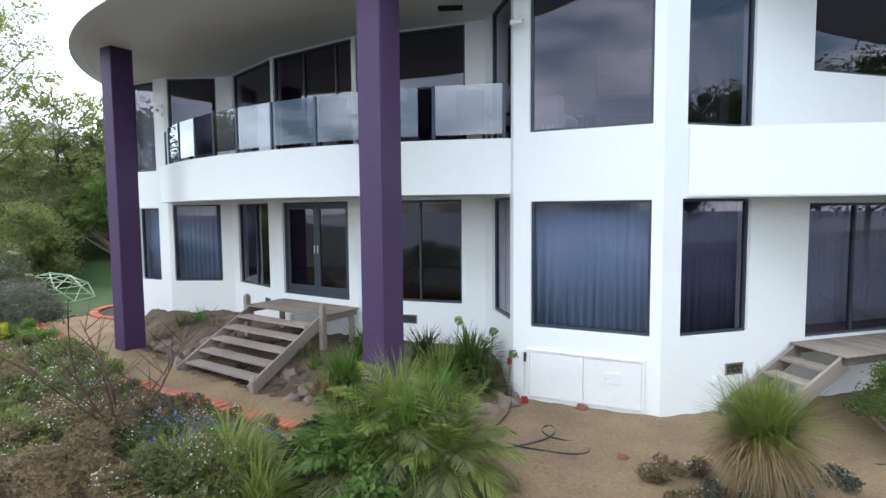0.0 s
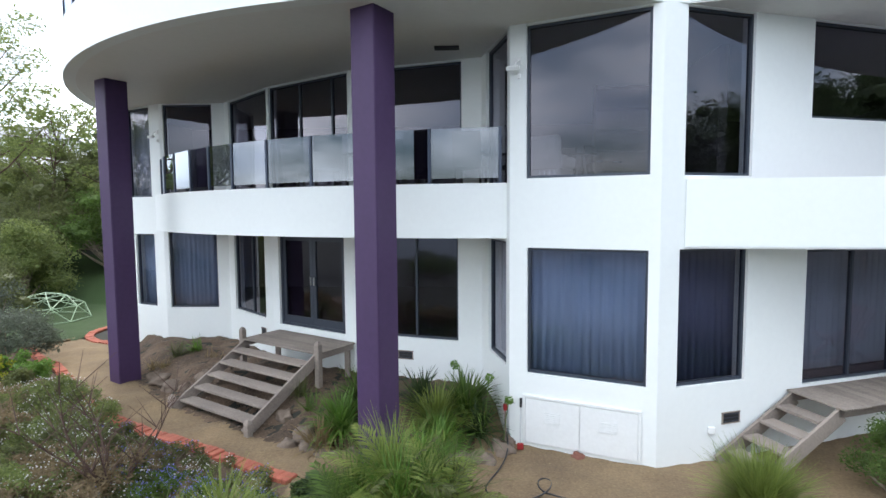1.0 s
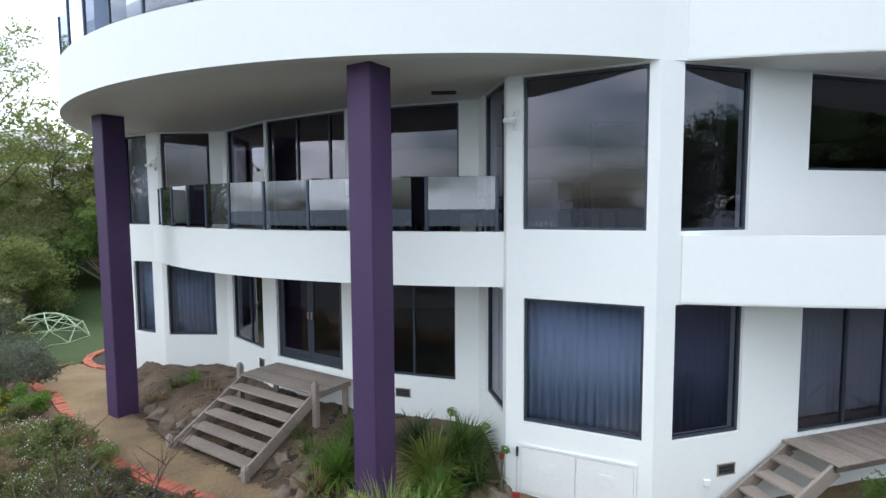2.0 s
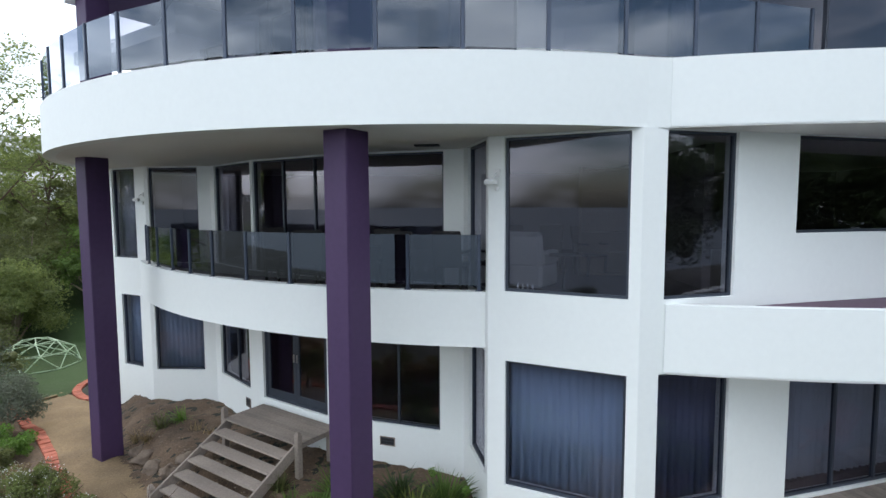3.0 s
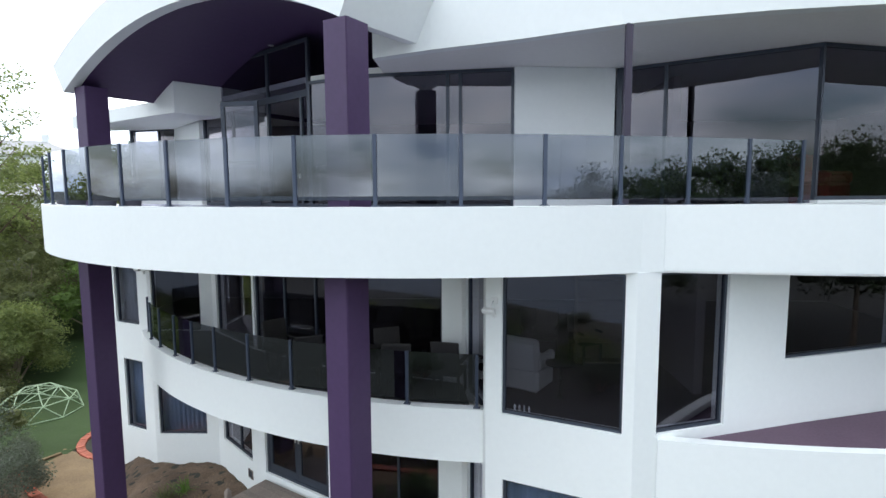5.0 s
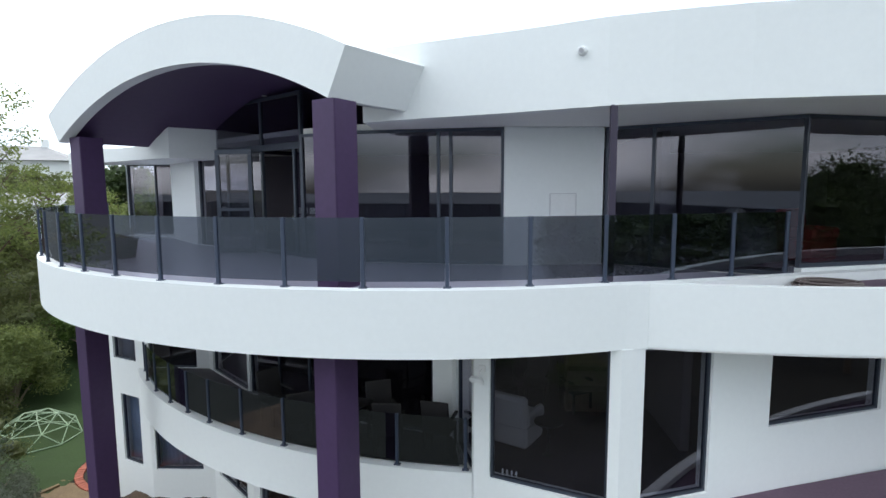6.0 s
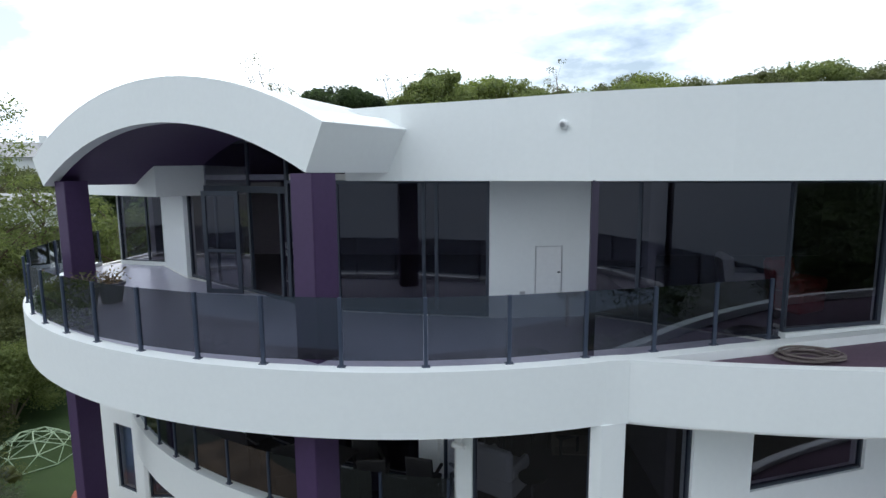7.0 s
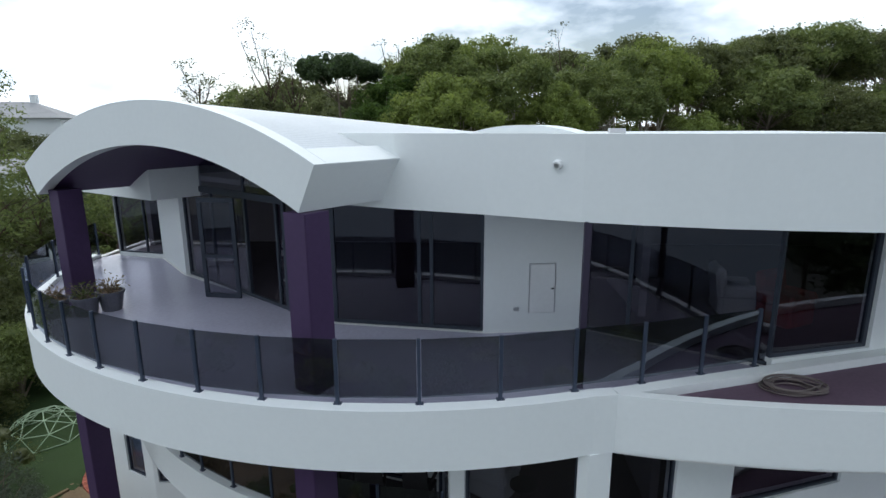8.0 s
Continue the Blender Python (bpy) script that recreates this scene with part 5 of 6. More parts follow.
timber_steps("timber_steps", (-3.34, 7.93), (0.859, -0.511), (0.511, 0.859), 2.12, 5, 0.175, 0.285, 1.05, "weathered grey timber steps and landing at the doors")
timber_steps("side_steps", (4.28, 6.5), (0.343, -0.939), (0.939, 0.343), 0.72, 4, 0.19, 0.3, 3.4, "weathered timber steps and platform against the wall", newels=False)

# ---- brick edging: bricks laid side by side ----
bme = bmesh.new()
add_box(bme, (0.105, 0.225, 0.075), Matrix(), 0.008)
brick_mesh = bpy.data.meshes.new("brick")
bme.to_mesh(brick_mesh)
bme.free()
brick_mesh.materials.append(BRICK)


def edging(name, line, label):
    top = empty(name, label, "edging", kind="structure")
    acc = 0.0
    for (x0, y0), (x1, y1) in zip(line, line[1:]):
        ln = math.hypot(x1 - x0, y1 - y0)
        ang = math.atan2(y1 - y0, x1 - x0)
        s = acc
        while s < ln:
            x, y = x0 + (x1 - x0) * s / ln, y0 + (y1 - y0) * s / ln
            shared("brick", brick_mesh, top, Matrix.Translation((x, y, height(x, y) + 0.03 + random.uniform(-0.008, 0.008))) @ Matrix.Rotation(ang + random.uniform(-0.05, 0.05), 4, "Z") @ Matrix.Rotation(random.uniform(-0.03, 0.03), 4, "X"))
            s += 0.117
        acc = s - ln
    return top


random.seed(2)
edging("brick_edging", EDGE, "red brick edging along the sandy path")
edging("round_bed_edging", [(-9.75 + 1.45 * math.cos(a), 15.3 + 1.45 * math.sin(a)) for a in [2.6 + 0.2 * i for i in range(19)]], "red brick edging round a garden bed")
lawn_edge = [(-11.75, 13.0), (-11.45, 13.4), (-11.15, 14.0)]
tagged(part("lawn_edging", strip(lawn_edge, 0.1, 0.0, 0.09), SAND), "pale concrete edging of the lawn", "edging", kind="structure")


# ---- rocks ----
def rock(x, y, r, mat=None, label="rounded brown rock edging the raised bed"):
    bm = bmesh.new()
    bmesh.ops.create_icosphere(bm, subdivisions=3, radius=1.0)
    o = random.uniform(0, 50)
    for v in bm.verts:
        k = 1 + 0.6 * noise.noise(v.co * 1.2 + Vector((o, 0, 0))) + 0.3 * noise.noise(v.co * 2.9 + Vector((o, 5, 0)))
        v.co = Vector((v.co.x * 1.15, v.co.y * 0.95, v.co.z * 0.7)) * k * r
    ob = tagged(part("rock", bm, mat or ROCK, smooth=True), label, "rock", "rocks in the garden")
    ob.matrix_basis = Matrix.Translation((x, y, height(x, y) + r * 0.05)) @ Matrix.Rotation(o, 4, "Z")
    return ob


random.seed(4)
for x, y, r in ((0.78, 7.45, 0.2), (0.5, 7.1, 0.19), (0.15, 6.95, 0.2), (0.92, 7.7, 0.14), (-0.4, 6.9, 0.18), (-2.1, 7.35, 0.2), (-2.35, 7.75, 0.22), (-2.55, 7.45, 0.16), (-1.8, 7.1, 0.17), (-5.4, 9.75, 0.17), (-5.85, 10.0, 0.2), (-6.3, 10.4, 0.22), (-5.1, 9.95, 0.2),
                (-4.9, 10.3, 0.16), (-6.7, 10.75, 0.16), (-2.9, 8.35, 0.14), (-1.5, 7.25, 0.14)):
    rock(x, y, r)
rock(1.95, 7.25, 0.1, TERRACOTTA, "small dark red stone on the gravel")
rock(2.1, 5.6, 0.08, TERRACOTTA, "small reddish stone on the gravel")
pebbles = bmesh.new()
for i in range(900):
    x, y = random.uniform(-7.5, 4.5), random.uniform(4.0, 11.5)
    e = bed_edge(x)
    if e is not None and abs(y - e) > 1.3 and x < 0.5:
        continue
    r = random.uniform(0.008, 0.03)
    bmesh.ops.create_icosphere(pebbles, subdivisions=1, radius=r, matrix=Matrix.Translation((x, y, height(x, y) + 0.012)) @ Matrix.Diagonal((1.2, 0.9, 0.6, 1)))
tagged(part("pebbles", pebbles, ROCK), "loose pebbles and clods on the bare soil", "stones", kind="stuff")


# ---- hoses ----
def hose(pts, r, mat, label):
    cu = bpy.data.curves.new("hose", "CURVE")
    cu.dimensions, cu.bevel_depth, cu.bevel_resolution = "3D", r, 2
    sp = cu.splines.new("NURBS")
    sp.points.add(len(pts) - 1)
    for q, p in zip(sp.points, pts):
        q.co = (*p, 1)
    sp.use_endpoint_u, sp.order_u = True, 4
    cu.materials.append(mat)
    return tagged(new("garden_hose", cu), label, "hose")


hose([(0.9, 7.7, 0.2), (0.95, 7.3, 0.05), (0.7, 6.6, 0.03), (0.4, 6.1, 0.03), (1.1, 5.75, 0.03), (1.75, 5.6, 0.03), (1.8, 6.0, 0.03), (1.2, 6.1, 0.04), (1.25, 6.6, 0.03), (1.5, 6.5, 0.03), (1.3, 6.0, 0.045), (0.7, 5.8, 0.03), (0.5, 5.75, 0.03)], 0.011, BLACK, "black garden hose lying in loops on the gravel")
coil = []
random.seed(21)
for k in range(10):
    cx_, cy_, r_ = 5.98 + random.uniform(-0.1, 0.1), 7.56 + random.uniform(-0.05, 0.05), random.uniform(0.24, 0.46)
    for i in range(12):
        a = (k + i / 12) * 2 * math.pi
        coil.append((cx_ + r_ * math.cos(a), cy_ + 0.68 * r_ * math.sin(a), 7.235 + 0.008 * k + 0.012 * random.random()))
hose(coil, 0.011, material("grey_hose", (0.16, 0.13, 0.12), 0.6), "thin grey hose coiled on the purple roof")


# ---- fittings on the walls ----
def access_doors(a, b, s0, s1, z0, z1):
    top = empty("access_hatch", "pair of white vented access doors low in the wall", "hatch", at=Matrix.Translation((*along(a, b, s0, -0.004), z0)) @ Matrix.Rotation(math.atan2(b[1] - a[1], b[0] - a[0]), 4, "Z"))
    w, h = s1 - s0, z1 - z0
    bm = bmesh.new()
    for size, at in (((w + 0.08, 0.03, 0.035), (w / 2, -0.012, h + 0.0175)), ((0.035, 0.03, h), (-0.0175, -0.012, h / 2)), ((0.035, 0.03, h), (w + 0.0175, -0.012, h / 2))):
        add_box(bm, size, Matrix.Translation(at))
    part("door_frame", bm, WHITE_PAINT, top)
    for x0, x1 in ((0.004, w / 2 - 0.006), (w / 2 + 0.006, w - 0.004)):
        leaf = part("door", box((x1 - x0, 0.02, h - 0.03), Matrix.Translation(((x0 + x1) / 2, -0.008, h / 2)), 0.003), WHITE_PAINT, top)
        for k in range(6):
            part("louvre", bar(bmesh.new(), ((x0 + x1) / 2 - 0.13, -0.022, h * 0.5 + k * 0.03), ((x0 + x1) / 2 + 0.13, -0.022, h * 0.5 + k * 0.03), 0.012, 0.014), WHITE_PAINT, leaf)
    return top


access_doors(K6, K7, at_x(K6, K7, 1.2), at_x(K6, K7, 2.74), 0.06, 0.79)


def vent(a, b, x, z, w=0.3, h=0.16):
    s = at_x(a, b, x)
    top = empty("wall_vent", "small dark recessed vent low in the white wall", "vent", "wall vents", at=Matrix.Translation((*along(a, b, s, -0.006), z)) @ Matrix.Rotation(math.atan2(b[1] - a[1], b[0] - a[0]), 4, "Z"))
    part("backing", box((w, 0.01, h), Matrix.Translation((0, 0, 0))), BLACK, top)
    bm = bmesh.new()
    for size, at in (((w + 0.03, 0.02, 0.015), (0, -0.004, h / 2)), ((w + 0.03, 0.02, 0.015), (0, -0.004, -h / 2)), ((0.015, 0.02, h), (w / 2, -0.004, 0)), ((0.015, 0.02, h), (-w / 2, -0.004, 0))):
        add_box(bm, size, Matrix.Translation(at))
    part("frame", bm, TIMBER, top)
    for k in range(3):
        part("slat", box((w - 0.01, 0.01, 0.008), Matrix.Translation((0, -0.008, -h / 3 + k * h / 3))), FRAME, top)


vent(K7, K8, 4.17, 0.62)
vent(K4, K5, -0.95, 0.85)
vent(K2, K3, -4.55, 0.85, 0.22, 0.2)


def flood_light(x, y, z, turn, label):
    """A double floodlight on an arm, with a sensor box."""
    top = empty("flood_light", label, "light fitting", "flood lights", at=Matrix.Translation((x, y, z)) @ Matrix.Rotation(turn, 4, "Z"))
    part("mount_plate", box((0.11, 0.03, 0.11), Matrix.Translation((0, -0.015, 0)), 0.006), WHITE_PAINT, top)
    part("arm", tube(bmesh.new(), [(0, -0.03, 0), (0, -0.1, -0.02), (-0.02, -0.14, -0.1)], [0.012, 0.012, 0.012]), WHITE_PAINT, top)
    part("lamp_head", box((0.2, 0.09, 0.07), Matrix.Translation((-0.04, -0.15, -0.13)) @ Matrix.Rotation(0.3, 4, "X"), 0.015), WHITE_PAINT, top)
    part("sensor", lathe([(0.03, -0.26), (0.035, -0.21), (0.02, -0.18)], 10), WHITE_PAINT, top)


flood_light(1.08, 7.67, 5.92, math.atan2(K7[1] - K6[1], K7[0] - K6[0]), "cream floodlight on the pier of the white wall")
flood_light(-7.72, 13.0, 5.75, math.atan2(K1[1] - K0[1], K1[0] - K0[0]), "cream floodlight on the white wall above the balcony")

cam_thing = empty("security_camera", "small white round security camera on the fascia", "camera", at=Matrix.Translation((2.42, 7.33, 10.5)) @ Matrix.Rotation(-0.42, 4, "Z"))
part("housing", tube(bmesh.new(), [(0, 0.02, 0), (0, -0.03, 0), (0, -0.08, -0.01)], [0.065, 0.065, 0.05], 14), WHITE_PAINT, cam_thing)
part("lens", tube(bmesh.new(), [(0, -0.08, -0.01), (0, -0.09, -0.012)], [0.034, 0.03], 12), STEEL, cam_thing, "grey lens")

hatch = empty("meter_hatch", "flush white hatch in the wall beside the glass", "hatch", at=Matrix.Translation((2.34, 9.612, 7.62)) @ Matrix.Rotation(math.atan2(0.25, 1.81), 4, "Z"))
part("door", box((0.46, 0.016, 0.92), Matrix.Translation((0.23, -0.01, 0.46)), 0.003), WHITE_PAINT, hatch)
bm = bmesh.new()
for size, at in (((0.5, 0.012, 0.012), (0.23, -0.012, 0.935)), ((0.012, 0.012, 0.92), (-0.012, -0.012, 0.46)), ((0.012, 0.012, 0.92), (0.472, -0.012, 0.46))):
    add_box(bm, size, Matrix.Translation(at))
part("frame", bm, STEEL, hatch)
part("latch", box((0.05, 0.02, 0.025), Matrix.Translation((0.42, -0.026, 0.46))), BLACK, hatch)
tagged(part("power_outlet", box((0.1, 0.04, 0.07), Matrix.Translation((2.1, 9.56, 7.7)), 0.008), STEEL), "grey outdoor power outlet on the wall", "outlet")
tagged(part("power_outlet", box((0.1, 0.05, 0.1), Matrix.Translation((3.84, 7.17, 0.48)), 0.008), WHITE_PAINT), "cream outdoor power outlet low on the wall", "outlet")
tagged(part("ceiling_vent", box((0.42, 0.2, 0.02), Matrix.Translation((-0.05, 8.75, DECK_LOW - 0.008))), BLACK), "dark slotted vent in the soffit", "vent")
for u, d in ((4.6, 2.4), (2.2, 3.4)):
    p = V0 + VU * u + VB * d
    tagged(part("downlight", lathe([(0.05, 0), (0.06, 0.012)], 14), STEEL), "small round steel downlight in the purple ceiling", "downlight", "downlights").matrix_basis = Matrix.Translation((p.x, p.y, 10.6 if u > 3 else 10.52))

# garden tool that leans on the wall, and a tap
tool = empty("garden_tool", "long-handled tool with a red head leaning on the wall", "tool", at=Matrix.Translation((1.1, 7.52, 0.02)))
part("handle", tube(bmesh.new(), [(0, -0.06, 0.1), (0.02, 0.1, 0.6)], [0.009, 0.009], 6), STEEL, tool)
part("grip", tube(bmesh.new(), [(0.02, 0.1, 0.6), (0.025, 0.13, 0.74)], [0.018, 0.02], 8), BLACK, tool, "black grip")
part("head", box((0.1, 0.05, 0.1), Matrix.Translation((0, -0.07, 0.05)), 0.01), RED_FABRIC, tool, "red plastic head")
tap = empty("garden_tap", "standpipe tap with a red fitting beside the bed", "tap", at=Matrix.Translation((0.88, 7.6, 0.1)))
part("pipe", tube(bmesh.new(), [(0, 0, -0.1), (0, 0, 0.62)], [0.014, 0.014], 6), BARK, tap)
part("spout", tube(bmesh.new(), [(0, 0, 0.6), (0.08, -0.03, 0.64), (0.14, -0.05, 0.6)], [0.014, 0.016, 0.014], 6), STEEL, tap)
part("fitting", lathe([(0.03, 0.48), (0.035, 0.53), (0.03, 0.58)], 10), RED_FABRIC, tap, "red hose fitting")
for x, y, h in ((0.55, 7.55, 0.95), (0.85, 7.5, 0.62), (0.0, 7.9, 1.05)):
    top = empty("flower_stalk", "green round seed head on a tall stalk", "plant", at=Matrix.Translation((x, y, 0.15)))
    part("stalk", tube(bmesh.new(), [(0, 0, 0), (0.03, 0, h * 0.5), (0.08, 0.02, h)], [0.008, 0.007, 0.006], 5), LEAF_GREEN, top)
    d = rng.normal(size=(120, 3))
    d /= np.linalg.norm(d, axis=1)[:, None]
    v, f = leaf_cloud(np.array([0.08, 0.02, h]) + d * 0.075 * rng.uniform(0.5, 1, size=(120, 1)), 0.035, 0.7)
    mesh_from("seed_head", v, f, LEAF_BRIGHT, top)


# ---- climbing dome on the lawn ----
def climbing_dome(x, y):
    top = empty("climbing_dome", "pale green pipe climbing dome standing on the lawn", "climbing frame", at=Matrix.Translation((x, y, 0.03)) @ Matrix.Rotation(0.4, 4, "Z") @ Matrix.Diagonal((0.85, 0.85, 0.78, 1)))
    rings = [(1.55, 0.03, 8), (1.3, 0.62, 8), (0.7, 1.05, 5), (0.0, 1.2, 1)]
    pts = [[Vector((r * math.cos(2 * math.pi * (i + 0.5 * j) / n), r * math.sin(2 * math.pi * (i + 0.5 * j) / n), z)) for i in range(n)] for j, (r, z, n) in enumerate(rings)]

    def pipe(p, q):
        part("pipe", tube(bmesh.new(), [p, q], [0.021, 0.021], 6), PIPE, top)

    for j, ring in enumerate(pts[:-1]):
        n = len(ring)
        for i in range(n):
            pipe(ring[i], ring[(i + 1) % n])
    for i in range(8):
        pipe(pts[0][i], pts[1][i])
        pipe(pts[0][(i + 1) % 8], pts[1][i])
    for i in range(8):
        near = sorted(pts[2], key=lambda q: (q - pts[1][i]).length)[:2]
        for q in near:
            pipe(pts[1][i], q)
    for i in range(5):
        pipe(pts[2][i], pts[3][0])


climbing_dome(-14.3, 17.0)


# ---- furniture ----
def armchair(x, y, z, turn, mat, label):
    top = empty("armchair", label, "chair", "armchairs", at=Matrix.Translation((x, y, z)) @ Matrix.Rotation(turn, 4, "Z"))
    part("seat", box((0.75, 0.72, 0.42), Matrix.Translation((0, 0, 0.23)), 0.05), mat, top)
    part("cushion", box((0.52, 0.56, 0.14), Matrix.Translation((0, -0.05, 0.5)), 0.05), mat, top)
    part("backrest", box((0.75, 0.2, 0.62), Matrix.Translation((0, 0.32, 0.68)) @ Matrix.Rotation(-0.15, 4, "X"), 0.06), mat, top)
    for s in (-1, 1):
        part("armrest", box((0.15, 0.7, 0.24), Matrix.Translation((s * 0.33, -0.02, 0.54)), 0.05), mat, top)
    return top


def dining_chair(x, y, z, turn, label, group, mat=None):
    mat = mat or DARK_WICKER
    top = empty("dining_chair", label, "chair", group, at=Matrix.Translation((x, y, z)) @ Matrix.Rotation(turn, 4, "Z"))
    part("seat", box((0.5, 0.5, 0.07), Matrix.Translation((0, 0, 0.44)), 0.015), mat, top)
    part("backrest", box((0.5, 0.05, 0.58), Matrix.Translation((0, 0.27, 0.74)) @ Matrix.Rotation(-0.18, 4, "X"), 0.015), mat, top)
    for sx in (-1, 1):
        for sy in (-1, 1):
            part("leg", box((0.04, 0.04, 0.41), Matrix.Translation((sx * 0.22, sy * 0.22, 0.205))), mat, top)
        part("armrest", box((0.05, 0.44, 0.04), Matrix.Translation((sx * 0.25, 0, 0.66))), mat, top)
    return top


def table(name, x, y, z, w, d, h, mat, label, turn=0.0):
    top = empty(name, label, "table", at=Matrix.Translation((x, y, z)) @ Matrix.Rotation(turn, 4, "Z"))
    part("tabletop", box((w, d, 0.04), Matrix.Translation((0, 0, h - 0.02)), 0.008), mat, top)
    for sx in (-1, 1):
        for sy in (-1, 1):
            part("leg", box((0.05, 0.05, h - 0.04), Matrix.Translation((sx * (w / 2 - 0.06), sy * (d / 2 - 0.06), (h - 0.04) / 2))), mat, top)
    return top


CH = "dark woven outdoor dining chair on the balcony"
for x, y, t in ((0.35, 8.85, 2.9), (-0.55, 8.75, 3.2), (-0.75, 9.25, 0.4), (-2.3, 9.15, 3.6), (-3.0, 9.9, 0.9)):
    dining_chair(x, y, MID_FLOOR, t, CH, "chairs on the balcony")
table("balcony_table", -1.45, 9.2, MID_FLOOR, 0.9, 0.6, 0.74, DARK_WICKER, "dark outdoor table on the balcony", -0.4)
armchair(1.75, 9.35, MID_FLOOR, 2.6, WHITE_FABRIC, "white covered armchair behind the window")
for x, y in ((2.25, 8.75),):
    t = empty("side_table", "dark pedestal side table beside the armchair", "table", at=Matrix.Translation((x, y, MID_FLOOR)))
    part("tabletop", lathe([(0.25, 0.6), (0.25, 0.63)], 18), BLACK, t)
    part("pedestal", lathe([(0.14, 0), (0.03, 0.04), (0.02, 0.3), (0.045, 0.36), (0.02, 0.42), (0.02, 0.6)], 10), BLACK, t)
for x, y, t in ((1.6, 10.9, 0.2), (2.3, 11.1, -0.3), (3.1, 10.8, 0.5)):
    dining_chair(x, y, MID_FLOOR, t, "dark high-backed chair inside the room", "chairs in the room")
# bookcase behind the narrow window
case = empty("bookcase", "dark bookcase half filled with books", "bookcase", at=Matrix.Translation((3.6, 10.6, MID_FLOOR)))
part("back_panel", box((1.4, 0.02, 2.2), Matrix.Translation((0, 0.3, 1.1))), BARK, case)
for k in range(6):
    part("shelf", box((1.4, 0.3, 0.025), Matrix.Translation((0, 0.14, 0.05 + k * 0.42))), BARK, case)
for s in (-1, 1):
    part("side_panel", box((0.03, 0.3, 2.2), Matrix.Translation((s * 0.71, 0.14, 1.1))), BARK, case)
# figures on the sill: plain small ornaments
for i in range(4):
    tagged(part("ornament", lathe([(0.022, 0), (0.012, 0.03), (0.02, 0.06), (0.008, 0.1)], 8), WHITE_PAINT), "small white ornament on the window sill", "ornament", "ornaments").matrix_basis = Matrix.Translation((*along(K6, K7, 0.42 + i * 0.075, 0.17), 4.19))
# top floor
armchair(7.3, 10.3, DECK_FLOOR, 0.5, RED_FABRIC, "red and white armchair behind the corner glass")
armchair(6.6, 10.9, DECK_FLOOR, 1.4, WHITE_FABRIC, "white armchair behind the corner glass")
table("long_table", 4.2, 11.2, DECK_FLOOR, 1.9, 0.8, 0.75, BLACK, "dark table inside the top room")
for x, y in ((-2.9, 12.5), (-3.35, 12.8)):
    st = empty("bar_stool", "white-topped bar stool just inside the doorway", "stool", "bar stools", at=Matrix.Translation((x, y, DECK_FLOOR)))
    part("seat", lathe([(0.17, 0.66), (0.19, 0.7), (0.17, 0.76)], 14), WHITE_PAINT, st)
    part("backrest", box((0.3, 0.03, 0.16), Matrix.Translation((0, 0.17, 0.88)), 0.01), WHITE_PAINT, st)
    part("stem", lathe([(0.2, 0), (0.03, 0.03), (0.025, 0.66)], 12), STEEL, st)


def pot(x, y, r, h, label, leaf, n):
    top = empty("plant_pot", label, "plant pot", "plant pots on the deck", at=Matrix.Translation((x, y, DECK_FLOOR + 0.006)))
    part("pot", lathe([(r * 0.72, 0), (r * 0.95, h * 0.85), (r * 1.05, h * 0.86), (r * 1.05, h), (r * 0.93, h), (r * 0.9, h - 0.06)], 20), GREY_POT, top)
    part("soil", lathe([(r * 0.9, h - 0.09), (r * 0.9, h - 0.05)], 16), SOIL, top)
    d = rng.normal(size=(n, 3)) * np.array([r * 0.55, r * 0.55, 0.12])
    d[:, 2] = np.abs(d[:, 2]) + h
    v, f = leaf_cloud(d, 0.07, 0.4, -0.3)
    mesh_from("plant", v, f, leaf, top)["kind"] = "stuff"
    bm = bmesh.new()
    for i in range(9):
        a = i * 2.4
        tube(bm, [(0, 0, h - 0.06), (r * 0.5 * math.cos(a), r * 0.5 * math.sin(a), h + 0.14), (r * 0.9 * math.cos(a), r * 0.9 * math.sin(a), h + 0.22)], [0.012, 0.009, 0.004], 4)
    part("stems", bm, BARK, top)


pot(-7.2, 9.98, 0.3, 0.36, "dark grey pot with dry brown growth on the deck", LEAF_BROWN, 260)
pot(-6.6, 10.1, 0.26, 0.4, "dark grey pot with a small succulent plant on the deck", LEAF_OLIVE, 200)
pot(-6.3, 10.45, 0.26, 0.42, "dark grey pot with a small succulent plant on the deck", LEAF_BROWN, 200)

# folded timber chair on the side platform
fc = empty("deck_chair", "reddish timber slatted chair on the platform", "chair", at=Matrix.Translation((7.6, 7.75, 0.97)) @ Matrix.Rotation(-0.9, 4, "Z"))
REDWOOD = material("red_timber", (0.20, 0.075, 0.04), 0.7, vary=0.25, scale=10)
for k in range(5):
    part("slat", bar(bmesh.new(), (-0.2 + k * 0.1, 0.1, 0.35), (-0.25 + k * 0.125, 0.35, 0.95), 0.07, 0.02), REDWOOD, fc)
    part("slat", bar(bmesh.new(), (-0.2 + k * 0.1, 0.12, 0.36), (-0.2 + k * 0.1, -0.4, 0.42), 0.07, 0.02), REDWOOD, fc)
for s in (-0.27, 0.27):
    part("leg", bar(bmesh.new(), (s, 0.35, 0.0), (s, -0.35, 0.42), 0.04, 0.06), REDWOOD, fc)
    part("leg", bar(bmesh.new(), (s, -0.35, 0.0), (s, 0.2, 0.5), 0.04, 0.06), REDWOOD, fc)

# short weathered board that edges the border
bd = tagged(part("edging_board", box((0.85, 0.06, 0.34), Matrix.Translation((0, 0, 0.17)), 0.01), TIMBER), "short weathered board standing in the border", "board")
bd.matrix_basis = Matrix.Translation((-5.35, 6.55, 0.1)) @ Matrix.Rotation(-0.75, 4, "Z")

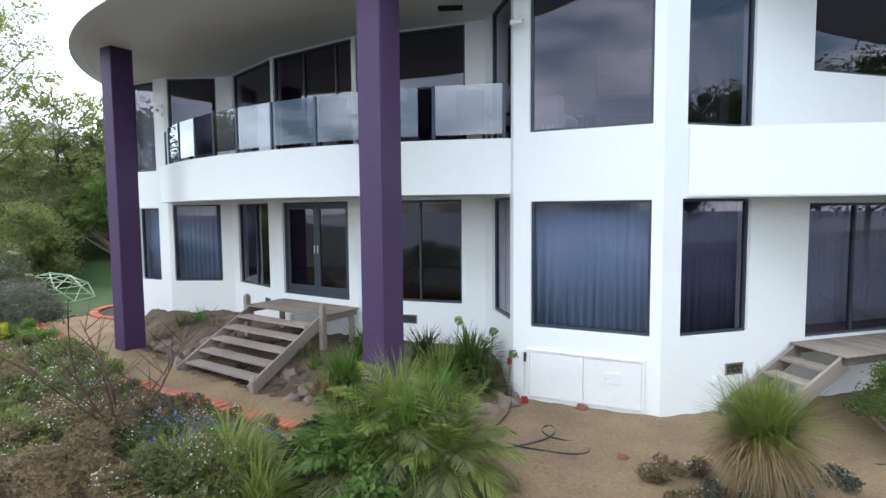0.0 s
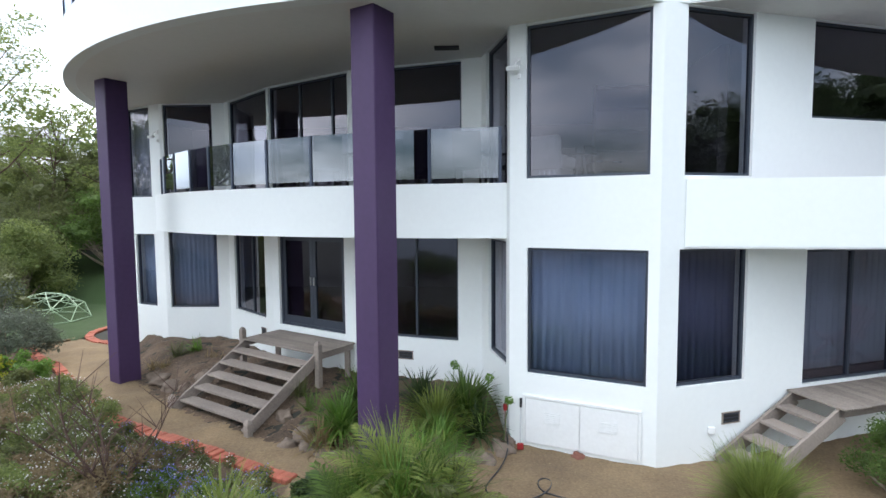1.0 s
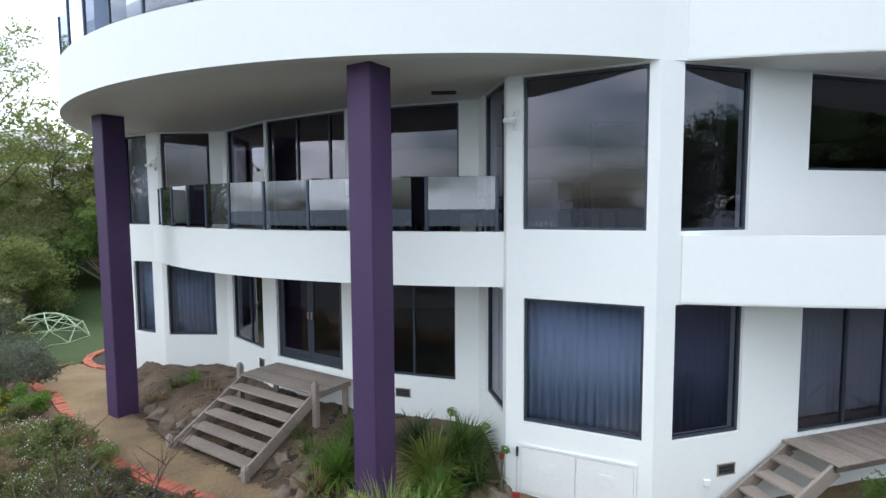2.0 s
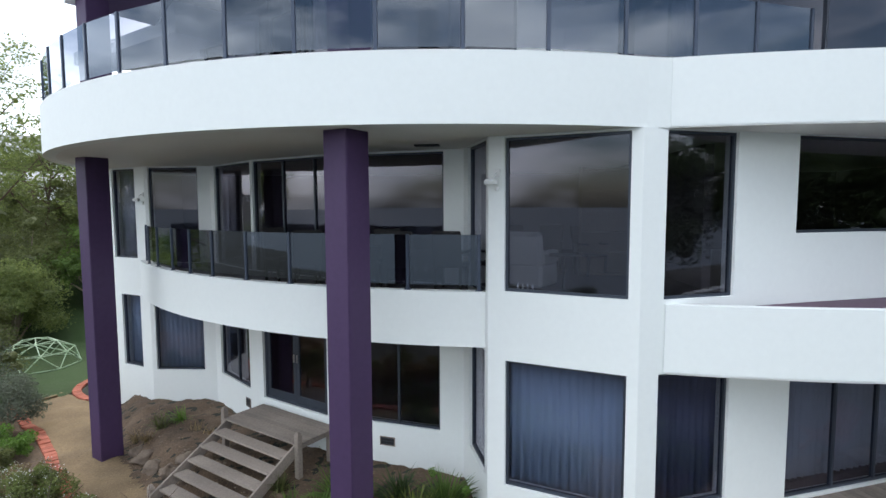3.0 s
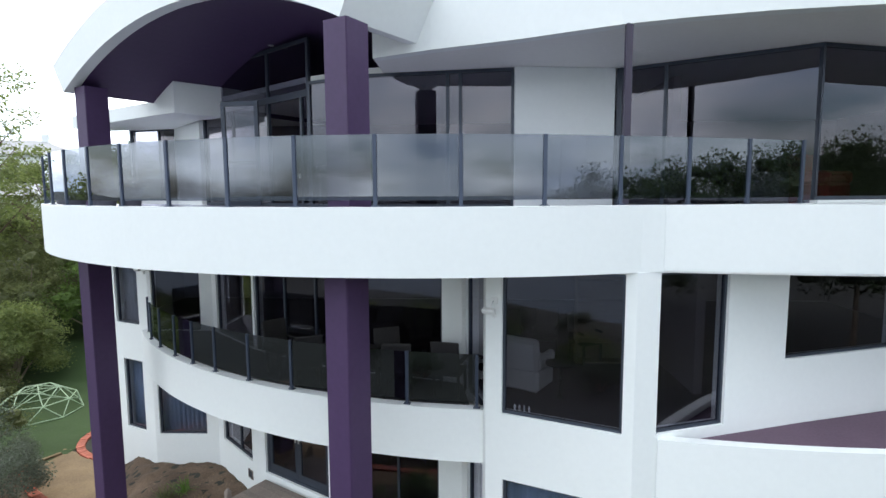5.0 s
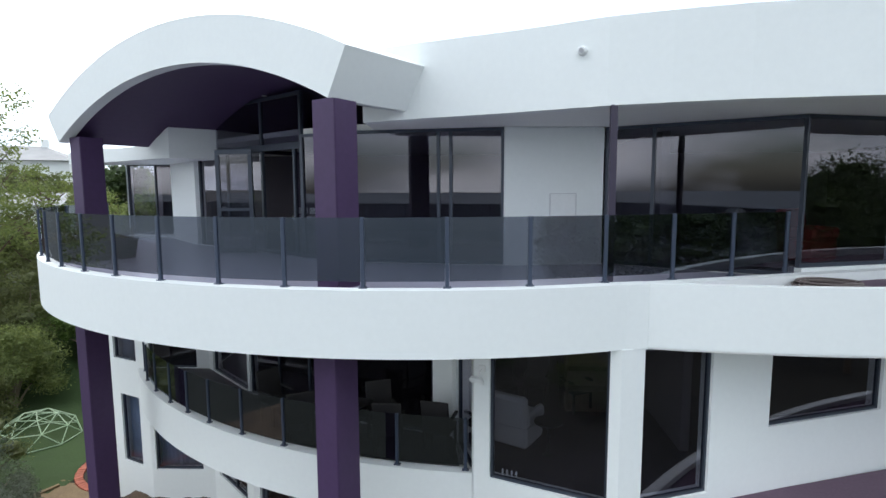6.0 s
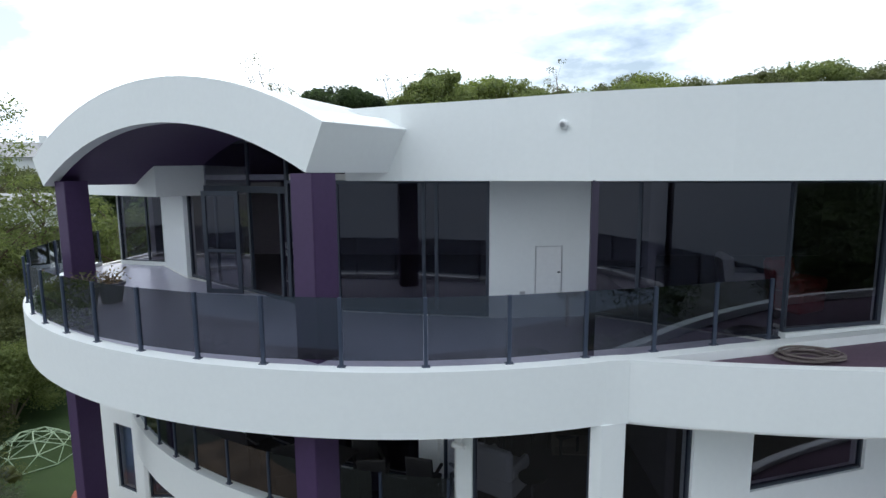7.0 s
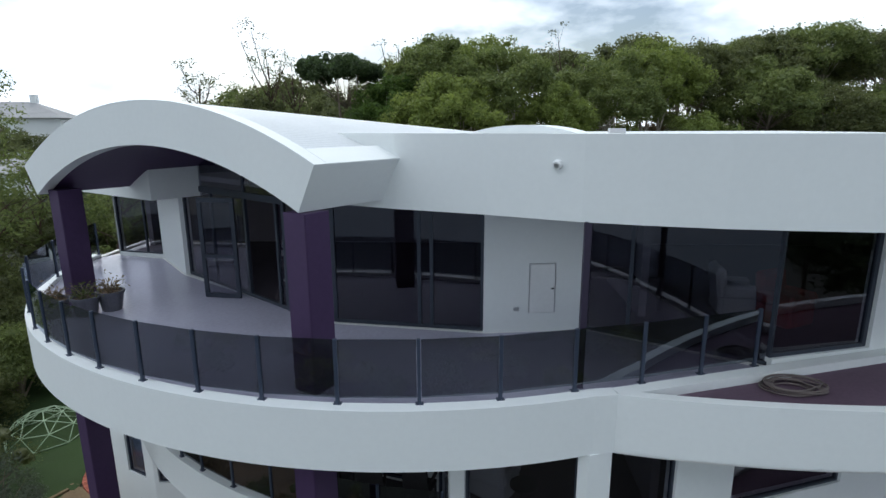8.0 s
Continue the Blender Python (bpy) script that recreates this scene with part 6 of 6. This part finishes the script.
# low curved roof behind, and small roof fittings
arch_pts = bow((-2.05, 0.0), (0.0, 0.42), (2.05, 0.0), 18)
bm = bmesh.new()
rows = [[bm.verts.new((x, d, z)) for x, z in arch_pts] for d in (0, 4)]
for i in range(18):
    bm.faces.new((rows[0][i], rows[0][i + 1], rows[1][i + 1], rows[1][i]))
bm.faces.new(rows[0][::-1])
bm.faces.new(rows[1])
tagged(part("rear_vault", bm, WHITE), "small white curved roof behind the fascia", "roof", kind="structure").matrix_basis = Matrix.Translation((2.54, 15.0, 10.6)) @ Matrix.Rotation(-0.25, 4, "Z")
tagged(part("roof_vent", box((0.42, 0.3, 0.3), Matrix.Translation((5.2, 15.5, 10.77)), 0.01), STEEL), "small metal vent box on the roof", "vent")
tagged(part("roof_flashing", box((0.75, 0.3, 0.02), Matrix.Translation((-0.75, 9.35, 10.84)) @ Matrix.Rotation(0.5, 4, "Z") @ Matrix.Rotation(0.25, 4, "X")), CORRUGATED), "folded metal flashing on the roof", "flashing")


# ---- far houses, fence, pole ----
def far_house(x, y, z, w, d, h, roof, label, turn=0.0, wins=4, chimneys=0):
    top = empty("far_house", label, "house", "houses beyond the garden", at=Matrix.Translation((x, y, z)) @ Matrix.Rotation(turn, 4, "Z"))
    part("wall", box((w, d, h), Matrix.Translation((0, 0, h / 2))), WHITE, top)
    bm = bmesh.new()
    e = 0.5
    v = [bm.verts.new(p) for p in ((-w / 2 - e, -d / 2 - e, h), (w / 2 + e, -d / 2 - e, h), (w / 2 + e, d / 2 + e, h), (-w / 2 - e, d / 2 + e, h), (-w / 2 + d * 0.4, 0, h + roof), (w / 2 - d * 0.4, 0, h + roof))]
    for f in ((0, 1, 5, 4), (2, 3, 4, 5), (1, 2, 5), (3, 0, 4), (3, 2, 1, 0)):
        bm.faces.new([v[i] for i in f])
    part("roof", bm, ROOF_TILE, top)
    for i in range(wins):
        wx = -w / 2 + w * (i + 0.5) / wins
        win = part("window", box((w / wins * 0.55, 0.06, 1.1), Matrix.Translation((wx, -d / 2 - 0.01, h * 0.62))), FRAME, top)
        part("pane", box((w / wins * 0.5, 0.02, 1.0), Matrix.Translation((wx, -d / 2 - 0.045, h * 0.62))), GLASS, win)
    for i in range(chimneys):
        part("chimney", box((0.7, 0.7, 1.6), Matrix.Translation((-w / 4 + i * w / 2, 0, h + roof)), 0.03), WHITE, top)
    return top


far_house(-38.0, 44, 1.6, 16, 8, 5.9, 1.0, "white two-storey house with a low roof beyond the trees", 0.55, 5)
far_house(-54, 62, 3.5, 14, 9, 8.6, 1.9, "white house with a tiled roof and two chimneys", 0.4, 4, 2)
far_house(48, 62, 8.0, 14, 8, 4.5, 1.5, "low house among the trees on the hill", -0.4, 4)
pole = empty("utility_pole", "weathered timber utility pole on the hill", "pole", at=Matrix.Translation((18.9, 50, 7.3)))
part("pole", tube(bmesh.new(), [(0, 0, 0), (0, 0, 9.6)], [0.22, 0.17], 10), BARK, pole)
part("crossarm", box((2.0, 0.12, 0.14), Matrix.Translation((0, 0, 9.1))), BARK, pole)
for s in (-0.8, 0.0, 0.8):
    part("insulator", lathe([(0.06, 9.17), (0.08, 9.25), (0.04, 9.38)], 8), WHITE_PAINT, pole).location = (s, 0, 0)
fence = empty("garden_fence", "dark timber paling fence behind the lawn", "fence")
for i in range(60):
    x = -28 + i * 0.31
    y = 27.5 - 0.25 * (x + 28) * 0.3
    part("paling", box((0.28, 0.03, 1.7), Matrix.Translation((x, y, height(x, y) + 0.75))), BARK, fence)
